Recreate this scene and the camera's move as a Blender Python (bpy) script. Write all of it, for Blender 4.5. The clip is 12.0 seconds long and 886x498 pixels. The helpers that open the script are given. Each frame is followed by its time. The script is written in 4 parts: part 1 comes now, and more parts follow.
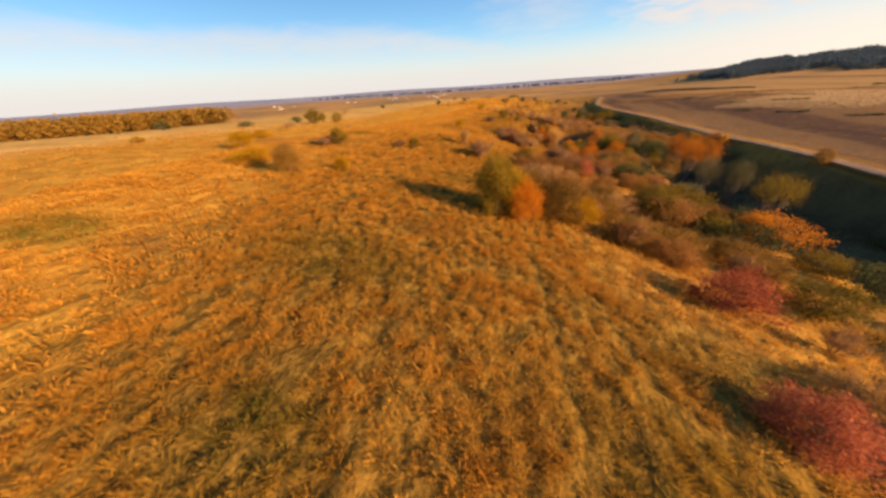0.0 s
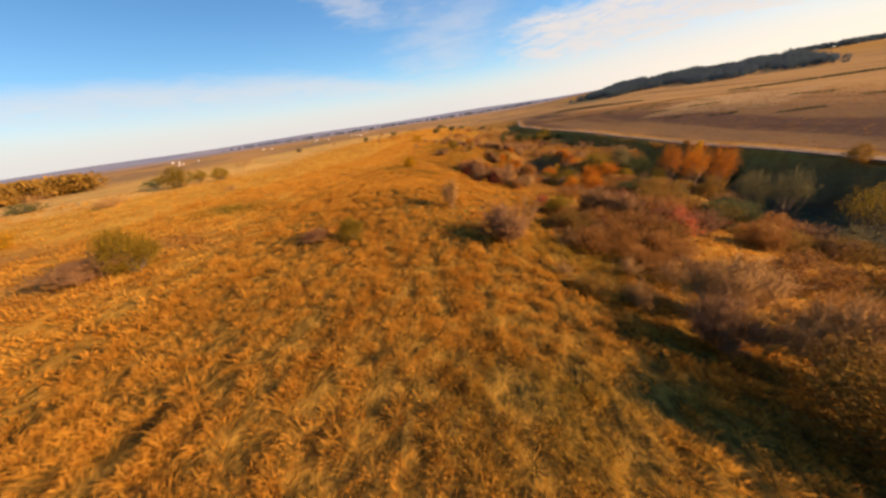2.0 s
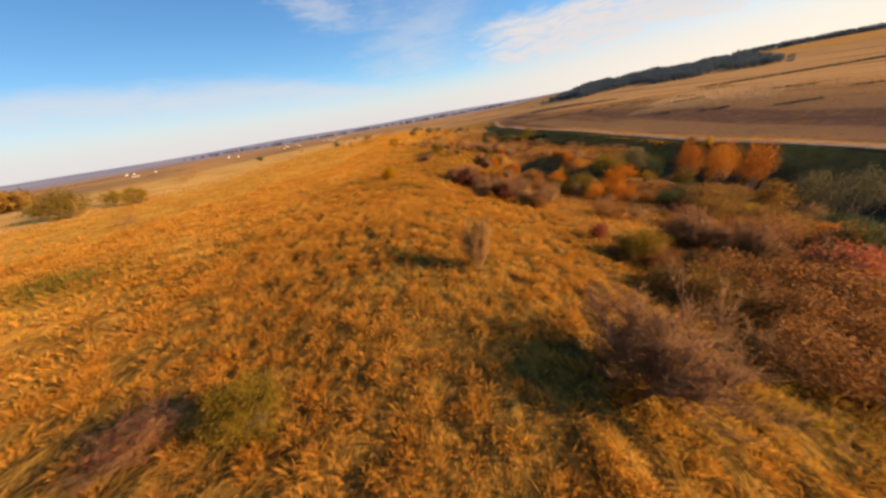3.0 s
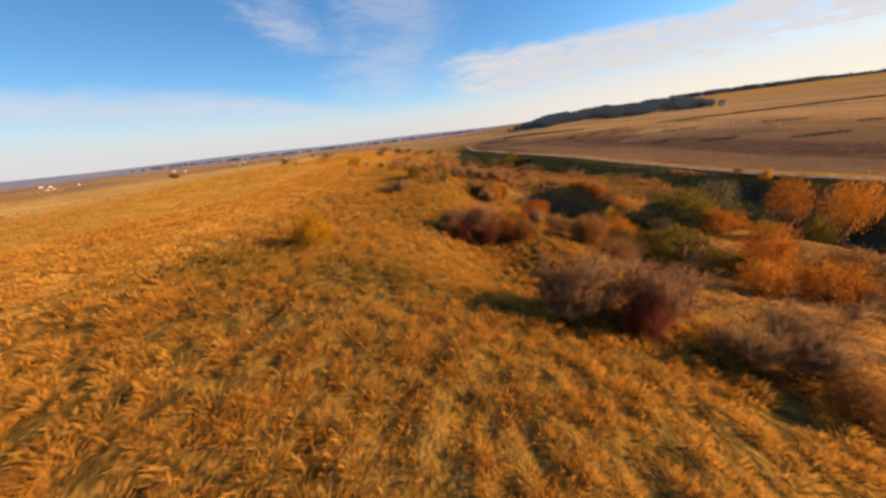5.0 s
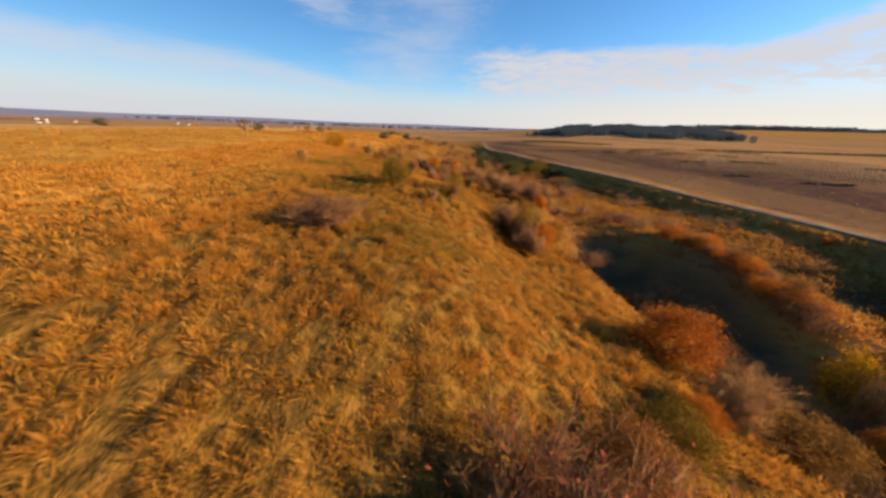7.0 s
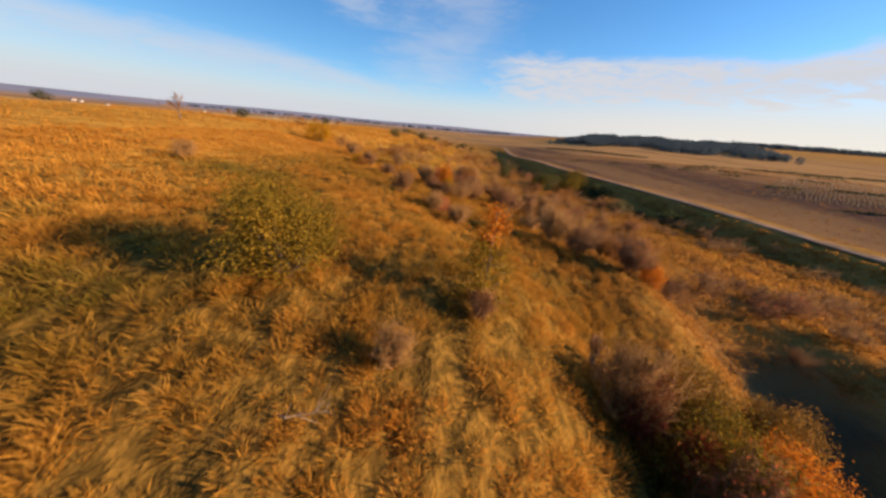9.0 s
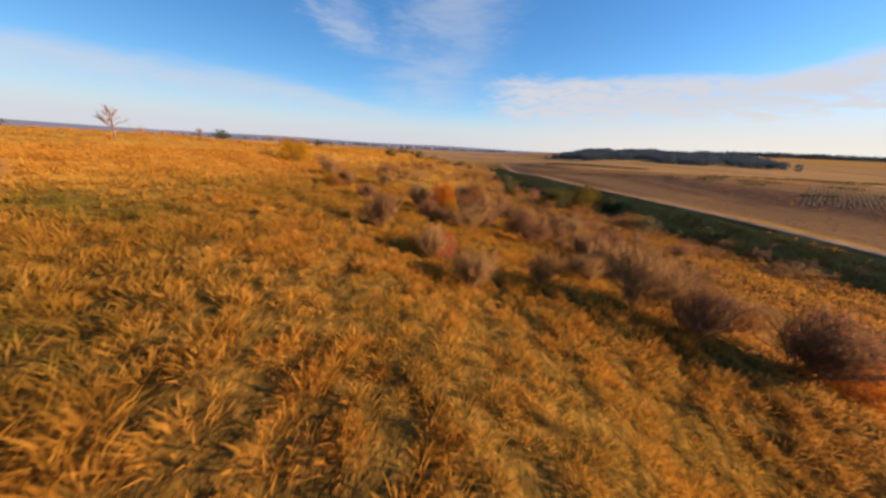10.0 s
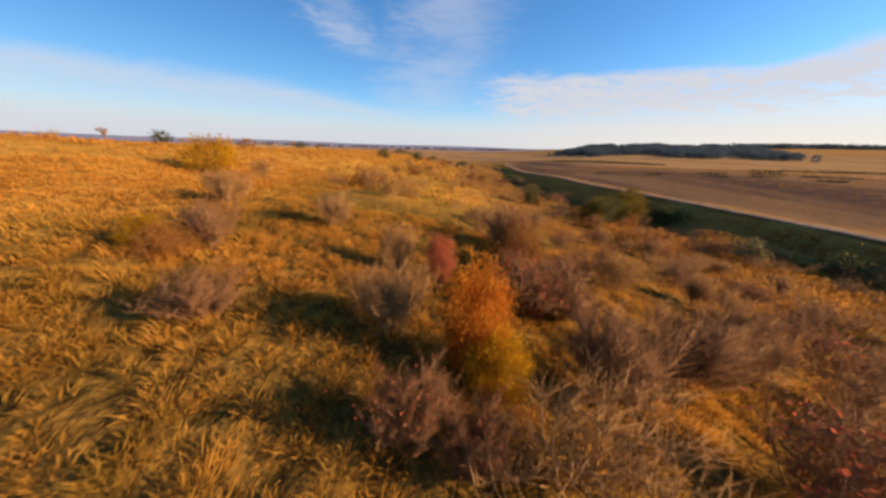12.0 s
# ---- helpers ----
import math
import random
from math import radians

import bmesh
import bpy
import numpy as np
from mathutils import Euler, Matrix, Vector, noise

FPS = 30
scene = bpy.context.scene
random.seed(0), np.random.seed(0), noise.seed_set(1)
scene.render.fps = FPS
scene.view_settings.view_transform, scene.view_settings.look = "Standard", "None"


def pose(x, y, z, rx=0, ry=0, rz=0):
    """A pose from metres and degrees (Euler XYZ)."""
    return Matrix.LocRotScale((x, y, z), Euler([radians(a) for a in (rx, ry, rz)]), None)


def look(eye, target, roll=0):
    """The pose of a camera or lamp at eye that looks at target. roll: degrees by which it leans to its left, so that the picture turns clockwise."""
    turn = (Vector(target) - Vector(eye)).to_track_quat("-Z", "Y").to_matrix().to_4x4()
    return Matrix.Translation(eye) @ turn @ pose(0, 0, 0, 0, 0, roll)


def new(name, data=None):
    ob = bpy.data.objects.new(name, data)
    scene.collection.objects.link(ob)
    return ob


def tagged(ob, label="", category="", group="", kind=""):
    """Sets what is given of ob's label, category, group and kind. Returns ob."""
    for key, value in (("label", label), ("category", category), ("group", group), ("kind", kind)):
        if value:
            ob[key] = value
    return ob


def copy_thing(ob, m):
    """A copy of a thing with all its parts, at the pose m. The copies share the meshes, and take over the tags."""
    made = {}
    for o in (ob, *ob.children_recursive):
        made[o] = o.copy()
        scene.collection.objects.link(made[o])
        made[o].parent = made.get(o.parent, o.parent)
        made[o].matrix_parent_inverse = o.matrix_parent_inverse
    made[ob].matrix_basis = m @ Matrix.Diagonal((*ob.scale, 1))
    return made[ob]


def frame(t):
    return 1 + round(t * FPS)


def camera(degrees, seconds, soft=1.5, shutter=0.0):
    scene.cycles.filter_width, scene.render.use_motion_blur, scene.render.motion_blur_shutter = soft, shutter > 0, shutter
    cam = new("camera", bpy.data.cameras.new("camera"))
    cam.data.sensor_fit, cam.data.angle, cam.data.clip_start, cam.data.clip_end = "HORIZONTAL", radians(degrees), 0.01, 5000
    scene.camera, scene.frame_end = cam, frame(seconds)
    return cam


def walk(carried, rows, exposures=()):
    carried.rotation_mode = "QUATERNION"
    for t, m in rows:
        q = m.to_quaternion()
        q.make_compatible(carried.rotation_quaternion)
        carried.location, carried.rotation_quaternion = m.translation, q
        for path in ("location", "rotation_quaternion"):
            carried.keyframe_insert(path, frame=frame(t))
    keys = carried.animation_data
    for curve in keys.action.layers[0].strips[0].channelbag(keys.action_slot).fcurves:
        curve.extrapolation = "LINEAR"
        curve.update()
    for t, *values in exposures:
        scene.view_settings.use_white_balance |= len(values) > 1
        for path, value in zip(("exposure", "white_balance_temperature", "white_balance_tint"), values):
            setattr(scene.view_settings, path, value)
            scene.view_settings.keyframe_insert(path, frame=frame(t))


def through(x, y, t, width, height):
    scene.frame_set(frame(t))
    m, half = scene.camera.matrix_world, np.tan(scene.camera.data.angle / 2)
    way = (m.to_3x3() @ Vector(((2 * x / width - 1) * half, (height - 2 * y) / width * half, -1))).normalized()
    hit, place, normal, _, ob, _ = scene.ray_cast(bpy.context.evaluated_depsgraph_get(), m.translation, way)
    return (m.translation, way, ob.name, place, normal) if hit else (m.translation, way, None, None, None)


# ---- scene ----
cam = camera(116.0, 12.0, soft=2.8, shutter=0.1)
PATH = [
    (0.0, 0.000, 0.000, 4.001, 59.84, 3.43, 18.11),
    (0.5, -2.523, 4.525, 3.725, 60.68, 4.85, 13.64),
    (1.0, -4.922, 9.586, 3.396, 62.41, 6.02, 9.52),
    (1.5, -6.721, 14.174, 3.142, 63.79, 7.01, 6.29),
    (2.0, -8.257, 18.996, 3.133, 64.13, 7.77, 3.41),
    (2.5, -9.438, 23.463, 2.979, 63.95, 8.32, 0.89),
    (3.0, -10.247, 28.179, 2.659, 63.88, 8.70, -1.50),
    (5.0, -11.546, 46.934, 1.077, 67.27, 6.06, -7.61),
    (5.5, -11.037, 51.586, 0.767, 67.08, 4.73, -7.48),
    (6.0, -10.375, 56.451, 0.371, 66.75, 2.49, -6.72),
    (6.5, -9.749, 60.784, 0.061, 66.43, 0.10, -5.59),
    (7.0, -9.159, 65.317, -0.269, 66.15, -2.05, -4.49),
    (9.0, -7.840, 79.907, -1.078, 66.24, -4.92, -0.66),
    (9.5, -7.738, 83.236, -1.578, 67.93, -4.19, -0.61),
    (10.0, -7.758, 86.550, -1.900, 69.85, -3.17, -1.24),
    (10.5, -7.733, 89.779, -2.022, 70.81, -2.51, -1.86),
    (11.0, -7.755, 93.208, -2.059, 70.92, -1.88, -2.50),
    (11.5, -7.811, 96.371, -2.080, 70.39, -1.53, -2.66),
    (12.0, -7.848, 99.779, -2.153, 69.82, -1.75, -1.33),
]
walk(cam, [(t, pose(*p)) for t, *p in PATH], exposures=[(0.0, 1.15, 7250, 13), (3.0, 1.05, 6950, 13), (6.0, 0.93, 6500, 11.5), (9.0, 0.89, 6250, 11), (12.0, 0.92, 6250, 12)])

# ---- sky and sun ----
SUN_EL, SUN_AZ = 16.5, 101.0


class Nodes:
    """Short ways to wire shader nodes."""

    def __init__(self, tree):
        self.t = tree

    def add(self, kind):
        return self.t.nodes.new(kind)

    def link(self, a, b):
        self.t.links.new(a, b)

    def put(self, socket, value):
        if isinstance(value, bpy.types.NodeSocket):
            self.link(value, socket)
        else:
            socket.default_value = value

    def math(self, op, a, b=0.0, c=None):
        n = self.add("ShaderNodeMath")
        n.operation = op
        self.put(n.inputs[0], a)
        self.put(n.inputs[1], b)
        if c is not None:
            self.put(n.inputs[2], c)
        return n.outputs[0]

    def ramp(self, v, a, b, lo=0.0, hi=1.0):
        n = self.add("ShaderNodeMapRange")
        n.interpolation_type = "SMOOTHSTEP"
        self.put(n.inputs[0], v)
        for i, x in enumerate((a, b, lo, hi)):
            self.put(n.inputs[i + 1], x)
        return n.outputs[0]

    def mix(self, f, a, b, blend="MIX"):
        n = self.add("ShaderNodeMix")
        n.data_type, n.blend_type = "RGBA", blend
        self.put(n.inputs[0], f)
        for i, x in ((6, a), (7, b)):
            self.put(n.inputs[i], (*x, 1.0) if isinstance(x, tuple) and len(x) == 3 else x)
        return n.outputs[2]

    def noise(self, vec, scale, detail=3.0, rough=0.55, distortion=0.0):
        n = self.add("ShaderNodeTexNoise")
        if vec is not None:
            self.link(vec, n.inputs["Vector"])
        n.inputs["Scale"].default_value = scale
        n.inputs["Detail"].default_value = detail
        n.inputs["Roughness"].default_value = rough
        n.inputs["Distortion"].default_value = distortion
        return n.outputs[0]


def make_sky():
    w = bpy.data.worlds.new("sky")
    scene.world = w
    w.use_nodes = True
    g = Nodes(w.node_tree)
    bg = w.node_tree.nodes["Background"]
    sky = g.add("ShaderNodeTexSky")
    sky.sky_type, sky.sun_disc = "NISHITA", False
    sky.sun_elevation, sky.sun_rotation = radians(SUN_EL), radians(SUN_AZ)
    sky.air_density, sky.dust_density, sky.ozone_density, sky.altitude = 1.0, 0.4, 4.0, 200
    hs = g.add("ShaderNodeHueSaturation")
    hs.inputs["Saturation"].default_value = 1.15
    g.link(sky.outputs[0], hs.inputs["Color"])
    tc = g.add("ShaderNodeTexCoord").outputs["Generated"]
    sep = g.add("ShaderNodeSeparateXYZ")
    g.link(tc, sep.inputs[0])
    x, y, z = sep.outputs
    az = g.math("MULTIPLY", g.math("ARCTAN2", x, y), 57.2958)
    el = g.math("MULTIPLY", g.math("ARCSINE", z), 57.2958)
    g.put(hs.inputs["Value"], g.ramp(az, -55.0, 15.0, 0.8, 1.24))
    # cloud grain: fine across, long along the horizon
    flat = g.add("ShaderNodeCombineXYZ")
    g.put(flat.inputs[0], g.math("MULTIPLY", az, 0.05))
    g.put(flat.inputs[1], g.math("MULTIPLY", el, 0.22))
    n1 = g.noise(flat.outputs[0], 1.6, 6.0, 0.6, 0.6)
    n2 = g.noise(flat.outputs[0], 5.0, 5.0, 0.6, 0.8)
    n1c, n2c = g.math("SUBTRACT", n1, 0.5), g.math("SUBTRACT", n2, 0.5)
    elw = g.math("ADD", el, g.math("ADD", g.math("MULTIPLY", n1c, 5.0), g.math("MULTIPLY", n2c, 1.6)))
    azw = g.math("ADD", az, g.math("ADD", g.math("MULTIPLY", n2c, 11.0), g.math("MULTIPLY", n1c, 8.0)))
    # pale veil over the horizon, its upper edge sinking towards the middle
    over = g.math("SUBTRACT", g.math("ADD", el, g.math("ADD", g.math("MULTIPLY", n1c, 3.6), g.math("MULTIPLY", n2c, 1.6))), g.ramp(az, -1.0, -28.0, 5.2, 8.6))
    veil = g.math("MULTIPLY", g.ramp(over, 1.5, -1.7), g.ramp(over, -0.9, -3.2, 0.66, 0.5))
    veil = g.math("MULTIPLY", veil, g.ramp(n2, 0.3, 0.6, 0.75, 1.0))
    haze = g.ramp(el, g.ramp(az, 4.0, 34.0, 8.5, 12.5), g.ramp(az, 4.0, 34.0, 0.5, 2.5), 0.0, 0.95)
    # long cloud bank on the sun side
    rise = g.math("SUBTRACT", g.math("MULTIPLY", az, 0.03), g.ramp(az, 46.0, 66.0, 0.0, 4.5))
    bank = g.math("MULTIPLY", g.ramp(azw, 4.0, 17.0), g.ramp(g.math("ADD", elw, rise), 13.2, 11.2))
    bank = g.math("MULTIPLY", bank, g.ramp(elw, 2.5, 7.0))
    bank = g.math("MULTIPLY", bank, g.ramp(n2, 0.30, 0.58, 0.55, 1.0))
    # thin feathered streaks high up
    def streak(a0, e0, slope, wide, lo, hi, amount):
        d = g.math("ABSOLUTE", g.math("SUBTRACT", g.math("SUBTRACT", azw, a0), g.math("MULTIPLY", g.math("SUBTRACT", el, e0), slope)))
        s = g.math("MULTIPLY", g.ramp(d, wide, 0.0), g.ramp(elw, lo, lo + 4.5))
        s = g.math("MULTIPLY", s, g.ramp(el, hi + 14.0, hi, 0.0, 1.0))
        return g.math("MULTIPLY", s, g.ramp(n1, 0.25, 0.65, 0.25 * amount, amount))
    s1 = streak(-14.0, 15.8, -0.95, 7.0, 12.0, 24.0, 0.45)
    s2 = streak(-1.0, 10.5, 0.35, 14.0, 3.0, 24.0, 0.42)
    m = veil
    for other in (haze, bank, s1, s2):
        m = g.math("MAXIMUM", m, other)
    warm = g.ramp(az, -10.0, 60.0)
    low = g.ramp(el, 9.0, 1.0)
    tone = g.mix(g.math("MULTIPLY", warm, low), (3.95, 3.95, 4.1), (5.3, 4.85, 4.2))
    g.link(g.mix(m, hs.outputs[0], tone), bg.inputs[0])
    bg.inputs[1].default_value = 0.092


make_sky()
sun = new("sun", bpy.data.lights.new("sun", "SUN"))
sun.data.energy, sun.data.angle, sun.data.color = 5.0, radians(0.6), (1.0, 0.66, 0.36)
_d = Vector((math.sin(radians(SUN_AZ)) * math.cos(radians(SUN_EL)), math.cos(radians(SUN_AZ)) * math.cos(radians(SUN_EL)), math.sin(radians(SUN_EL))))
sun.matrix_world = look(_d * 300, (0, 0, 0))

# ---- materials ----
def material(name):
    m = bpy.data.materials.new(name)
    m.use_nodes = True
    g = Nodes(m.node_tree)
    return m, g, m.node_tree.nodes["Principled BSDF"]


def position(g):
    return g.add("ShaderNodeNewGeometry").outputs["Position"]


def layer(g, name):
    n = g.add("ShaderNodeAttribute")
    n.attribute_name = name
    return n.outputs["Fac"]


def grass_colour(g, blade):
    """Dry steppe grass: straw, gold and rust in drifts, olive where it is still green."""
    pos = position(g)
    big, mid, small = g.noise(pos, 0.07, 3.0), g.noise(pos, 0.55, 4.0), g.noise(pos, 3.2, 3.0)
    c = g.mix(g.ramp(mid, 0.36, 0.66), (0.47, 0.225, 0.033), (0.61, 0.335, 0.058))
    c = g.mix(g.ramp(small, 0.48, 0.72, 0.0, 0.32), c, (0.62, 0.37, 0.085))
    c = g.mix(g.ramp(big, 0.50, 0.68, 0.0, 0.45), c, (0.46, 0.205, 0.032))
    c = g.mix(g.ramp(small, 0.42, 0.26, 0.0, 0.5), c, (0.20, 0.09, 0.018))
    green = g.math("ADD", layer(g, "green"), g.ramp(g.noise(pos, 0.21, 3.0), 0.60, 0.74, 0.0, 0.4))
    green = g.math("MULTIPLY", green, g.ramp(mid, 0.25, 0.6, 0.35, 1.0))
    c = g.mix(green, c, (0.13, 0.125, 0.02))
    c = g.mix(layer(g, "rust"), c, (0.22, 0.112, 0.042))
    if blade:
        tone = layer(g, "tone")
        c = g.mix(g.ramp(tone, 0.55, 1.0, 0.0, 0.42), c, (0.60, 0.35, 0.075))
        c = g.mix(g.ramp(tone, 0.40, 0.0, 0.0, 0.42), c, (0.28, 0.13, 0.024))
        isl = g.add("ShaderNodeNewGeometry").outputs["Random Per Island"]
        c = g.mix(g.ramp(isl, 0.55, 1.0, 0.0, 0.28), c, (0.52, 0.29, 0.05))
        c = g.mix(g.ramp(isl, 0.35, 0.0, 0.0, 0.35), c, (0.24, 0.11, 0.02))
        # blade colour runs from darker at the base to brighter at the tip
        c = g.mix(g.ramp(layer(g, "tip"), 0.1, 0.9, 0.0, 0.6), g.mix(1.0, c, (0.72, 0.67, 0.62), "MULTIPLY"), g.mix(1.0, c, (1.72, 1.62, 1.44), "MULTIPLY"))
    return c


def ground_material():
    m, g, b = material("grassland")
    pos = position(g)
    combed = g.add("ShaderNodeMapping")
    combed.inputs["Scale"].default_value = (3.4, 2.6, 2.0)
    g.link(pos, combed.inputs[0])
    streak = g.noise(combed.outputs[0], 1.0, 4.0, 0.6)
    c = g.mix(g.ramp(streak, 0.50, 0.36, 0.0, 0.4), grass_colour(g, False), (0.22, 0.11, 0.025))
    # ground between the tussocks, with the shade of the gaps put into its colour
    c = g.mix(layer(g, "gap_shade"), c, g.mix(g.ramp(streak, 0.42, 0.62), (0.085, 0.053, 0.013), (0.225, 0.128, 0.026)))
    # tilled land: brown and ochre strips, long along the valley
    sc = g.add("ShaderNodeMapping")
    sc.inputs["Scale"].default_value = (0.055, 0.006, 0.05)
    sc.inputs["Rotation"].default_value = (0, 0, radians(14))
    g.link(pos, sc.inputs[0])
    strips = g.noise(sc.outputs[0], 1.0, 5.0, 0.6, 0.4)
    fine = g.noise(pos, 0.22, 4.0)
    f = g.mix(g.ramp(strips, 0.44, 0.56), (0.145, 0.087, 0.058), (0.27, 0.158, 0.076))
    f = g.mix(g.math("MULTIPLY", layer(g, "parcel"), g.ramp(strips, 0.3, 0.55, 0.5, 1.0)), f, (0.45, 0.27, 0.11))
    f = g.mix(g.ramp(g.noise(pos, 0.5, 5.0, 0.7), 0.47, 0.66, 0.0, 0.45), f, (0.32, 0.185, 0.07))
    f = g.mix(g.ramp(strips, 0.40, 0.30, 0.0, 0.8), f, (0.095, 0.058, 0.045))
    c = g.mix(layer(g, "stubble"), c, g.mix(g.ramp(fine, 0.35, 0.65), (0.54, 0.32, 0.095), (0.66, 0.41, 0.13)))
    # dark grey-green that stands in for the shade in the gully and the bowl
    c = g.mix(layer(g, "painted_shade"), c, g.mix(g.ramp(fine, 0.42, 0.6), (0.034, 0.040, 0.028), (0.070, 0.072, 0.04)))
    c = g.mix(layer(g, "field"), c, f)
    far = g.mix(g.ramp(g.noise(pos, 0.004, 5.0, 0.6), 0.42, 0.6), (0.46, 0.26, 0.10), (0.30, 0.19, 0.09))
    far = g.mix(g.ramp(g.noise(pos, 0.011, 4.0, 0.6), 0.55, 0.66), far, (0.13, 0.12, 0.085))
    # distance haze, put into the colour of the outermost land
    far = g.mix(layer(g, "haze_tint"), far, g.mix(g.ramp(g.noise(pos, 0.003, 4.0), 0.45, 0.6), (0.25, 0.28, 0.36), (0.33, 0.32, 0.36)))
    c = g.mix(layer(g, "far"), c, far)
    g.link(c, b.inputs["Base Color"])
    b.inputs["Roughness"].default_value = 1.0
    b.inputs["Specular IOR Level"].default_value = 0.0
    bump = g.add("ShaderNodeBump")
    bump.inputs["Strength"].default_value, bump.inputs["Distance"].default_value = 0.9, 0.12
    g.link(g.math("ADD", streak, g.math("MULTIPLY", g.noise(pos, 9.0, 3.0), 0.5)), bump.inputs["Height"])
    g.link(bump.outputs[0], b.inputs["Normal"])
    return m


def grass_material():
    m, g, b = material("dry_grass")
    c = grass_colour(g, True)
    g.link(c, b.inputs["Base Color"])
    b.inputs["Roughness"].default_value = 0.9
    b.inputs["Specular IOR Level"].default_value = 0.02
    tr = g.add("ShaderNodeBsdfTranslucent")
    g.link(c, tr.inputs["Color"])
    mx = g.add("ShaderNodeMixShader")
    mx.inputs[0].default_value = 0.48
    g.link(b.outputs[0], mx.inputs[1])
    g.link(tr.outputs[0], mx.inputs[2])
    g.link(mx.outputs[0], m.node_tree.nodes["Material Output"].inputs[0])
    return m


def leaf_material(name, dark, main, light, through=0.42):
    """Autumn leaves: each leaf its own tone, drifts through the crown, some light coming through."""
    m, g, b = material(name)
    geo = g.add("ShaderNodeNewGeometry")
    info = g.add("ShaderNodeObjectInfo")
    drift = g.noise(geo.outputs["Position"], 1.3, 3.0)
    v = g.math("ADD", g.math("MULTIPLY", geo.outputs["Random Per Island"], 0.5), g.math("MULTIPLY", drift, 0.7))
    v = g.math("ADD", v, g.math("MULTIPLY", g.math("SUBTRACT", info.outputs["Random"], 0.5), 0.3))
    c = g.mix(g.ramp(v, 0.25, 0.62), dark, main)
    c = g.mix(g.ramp(v, 0.62, 0.98), c, light)
    g.link(c, b.inputs["Base Color"])
    b.inputs["Roughness"].default_value = 0.65
    b.inputs["Specular IOR Level"].default_value = 0.1
    tr = g.add("ShaderNodeBsdfTranslucent")
    g.link(c, tr.inputs["Color"])
    mx = g.add("ShaderNodeMixShader")
    mx.inputs[0].default_value = through
    g.link(b.outputs[0], mx.inputs[1])
    g.link(tr.outputs[0], mx.inputs[2])
    g.link(mx.outputs[0], m.node_tree.nodes["Material Output"].inputs[0])
    return m


def bark_material(name, a, bcol):
    m, g, b = material(name)
    geo = g.add("ShaderNodeNewGeometry")
    v = g.math("ADD", g.math("MULTIPLY", geo.outputs["Random Per Island"], 0.6), g.math("MULTIPLY", g.noise(geo.outputs["Position"], 6.0, 3.0), 0.4))
    g.link(g.mix(g.ramp(v, 0.2, 0.8), a, bcol), b.inputs["Base Color"])
    b.inputs["Roughness"].default_value = 0.85
    b.inputs["Specular IOR Level"].default_value = 0.2
    return m


def mottled_material(name, a, bcol, scale, rough=0.9):
    m, g, b = material(name)
    pos = position(g)
    c = g.mix(g.ramp(g.noise(pos, scale, 4.0), 0.35, 0.65), a, bcol)
    c = g.mix(g.ramp(g.noise(pos, scale * 6, 3.0), 0.5, 0.75, 0.0, 0.4), c, bcol)
    g.link(c, b.inputs["Base Color"])
    b.inputs["Roughness"].default_value = rough
    b.inputs["Specular IOR Level"].default_value = 0.15
    return m


M_GROUND, M_GRASS = ground_material(), grass_material()
M_ROAD = mottled_material("dusty_track", (0.19, 0.12, 0.07), (0.31, 0.20, 0.11), 0.8)
M_BARK = bark_material("grey_bark", (0.10, 0.075, 0.06), (0.20, 0.16, 0.13))
M_TWIG = bark_material("mauve_twigs", (0.172, 0.088, 0.038), (0.29, 0.155, 0.068))
M_TWIG_BROWN = bark_material("brown_twigs", (0.25, 0.138, 0.048), (0.43, 0.245, 0.09))
M_DEAD = bark_material("weathered_wood", (0.15, 0.11, 0.08), (0.28, 0.21, 0.15))
LEAF = {
    "green": leaf_material("olive_leaves", (0.10, 0.077, 0.012), (0.255, 0.172, 0.018), (0.43, 0.265, 0.026)),
    "orange": leaf_material("orange_leaves", (0.24, 0.09, 0.012), (0.56, 0.185, 0.014), (0.70, 0.33, 0.03)),
    "red": leaf_material("red_leaves", (0.18, 0.055, 0.025), (0.44, 0.115, 0.05), (0.62, 0.25, 0.12)),
    "crimson": leaf_material("crimson_leaves", (0.075, 0.024, 0.018), (0.20, 0.052, 0.03), (0.38, 0.12, 0.065)),
    "yellow": leaf_material("yellow_leaves", (0.20, 0.11, 0.008), (0.50, 0.265, 0.008), (0.66, 0.38, 0.014)),
    "dark": leaf_material("dark_green_leaves", (0.03, 0.04, 0.014), (0.085, 0.095, 0.03), (0.17, 0.16, 0.05)),
    "grey": leaf_material("grey_green_leaves", (0.06, 0.055, 0.028), (0.14, 0.125, 0.055), (0.23, 0.20, 0.09)),
    "russet": leaf_material("russet_leaves", (0.17, 0.08, 0.026), (0.36, 0.165, 0.04), (0.48, 0.245, 0.065)),
    "golden": leaf_material("golden_brown_leaves", (0.13, 0.075, 0.018), (0.29, 0.16, 0.03), (0.42, 0.24, 0.05)),
}
M_FOREST_NEAR = leaf_material("autumn_wood", (0.21, 0.135, 0.03), (0.32, 0.185, 0.036), (0.42, 0.235, 0.046), 0.45)
# the haze of distance is painted into these leaves as a bluish tone
M_FOREST_HAZE = leaf_material("distant_wood", (0.052, 0.080, 0.105), (0.062, 0.092, 0.118), (0.076, 0.104, 0.124), 0.45)


# ---- the lie of the land ----
def sm(a, b, v):
    v = np.clip((v - a) / (b - a), 0, 1)
    return v * v * (3 - 2 * v)


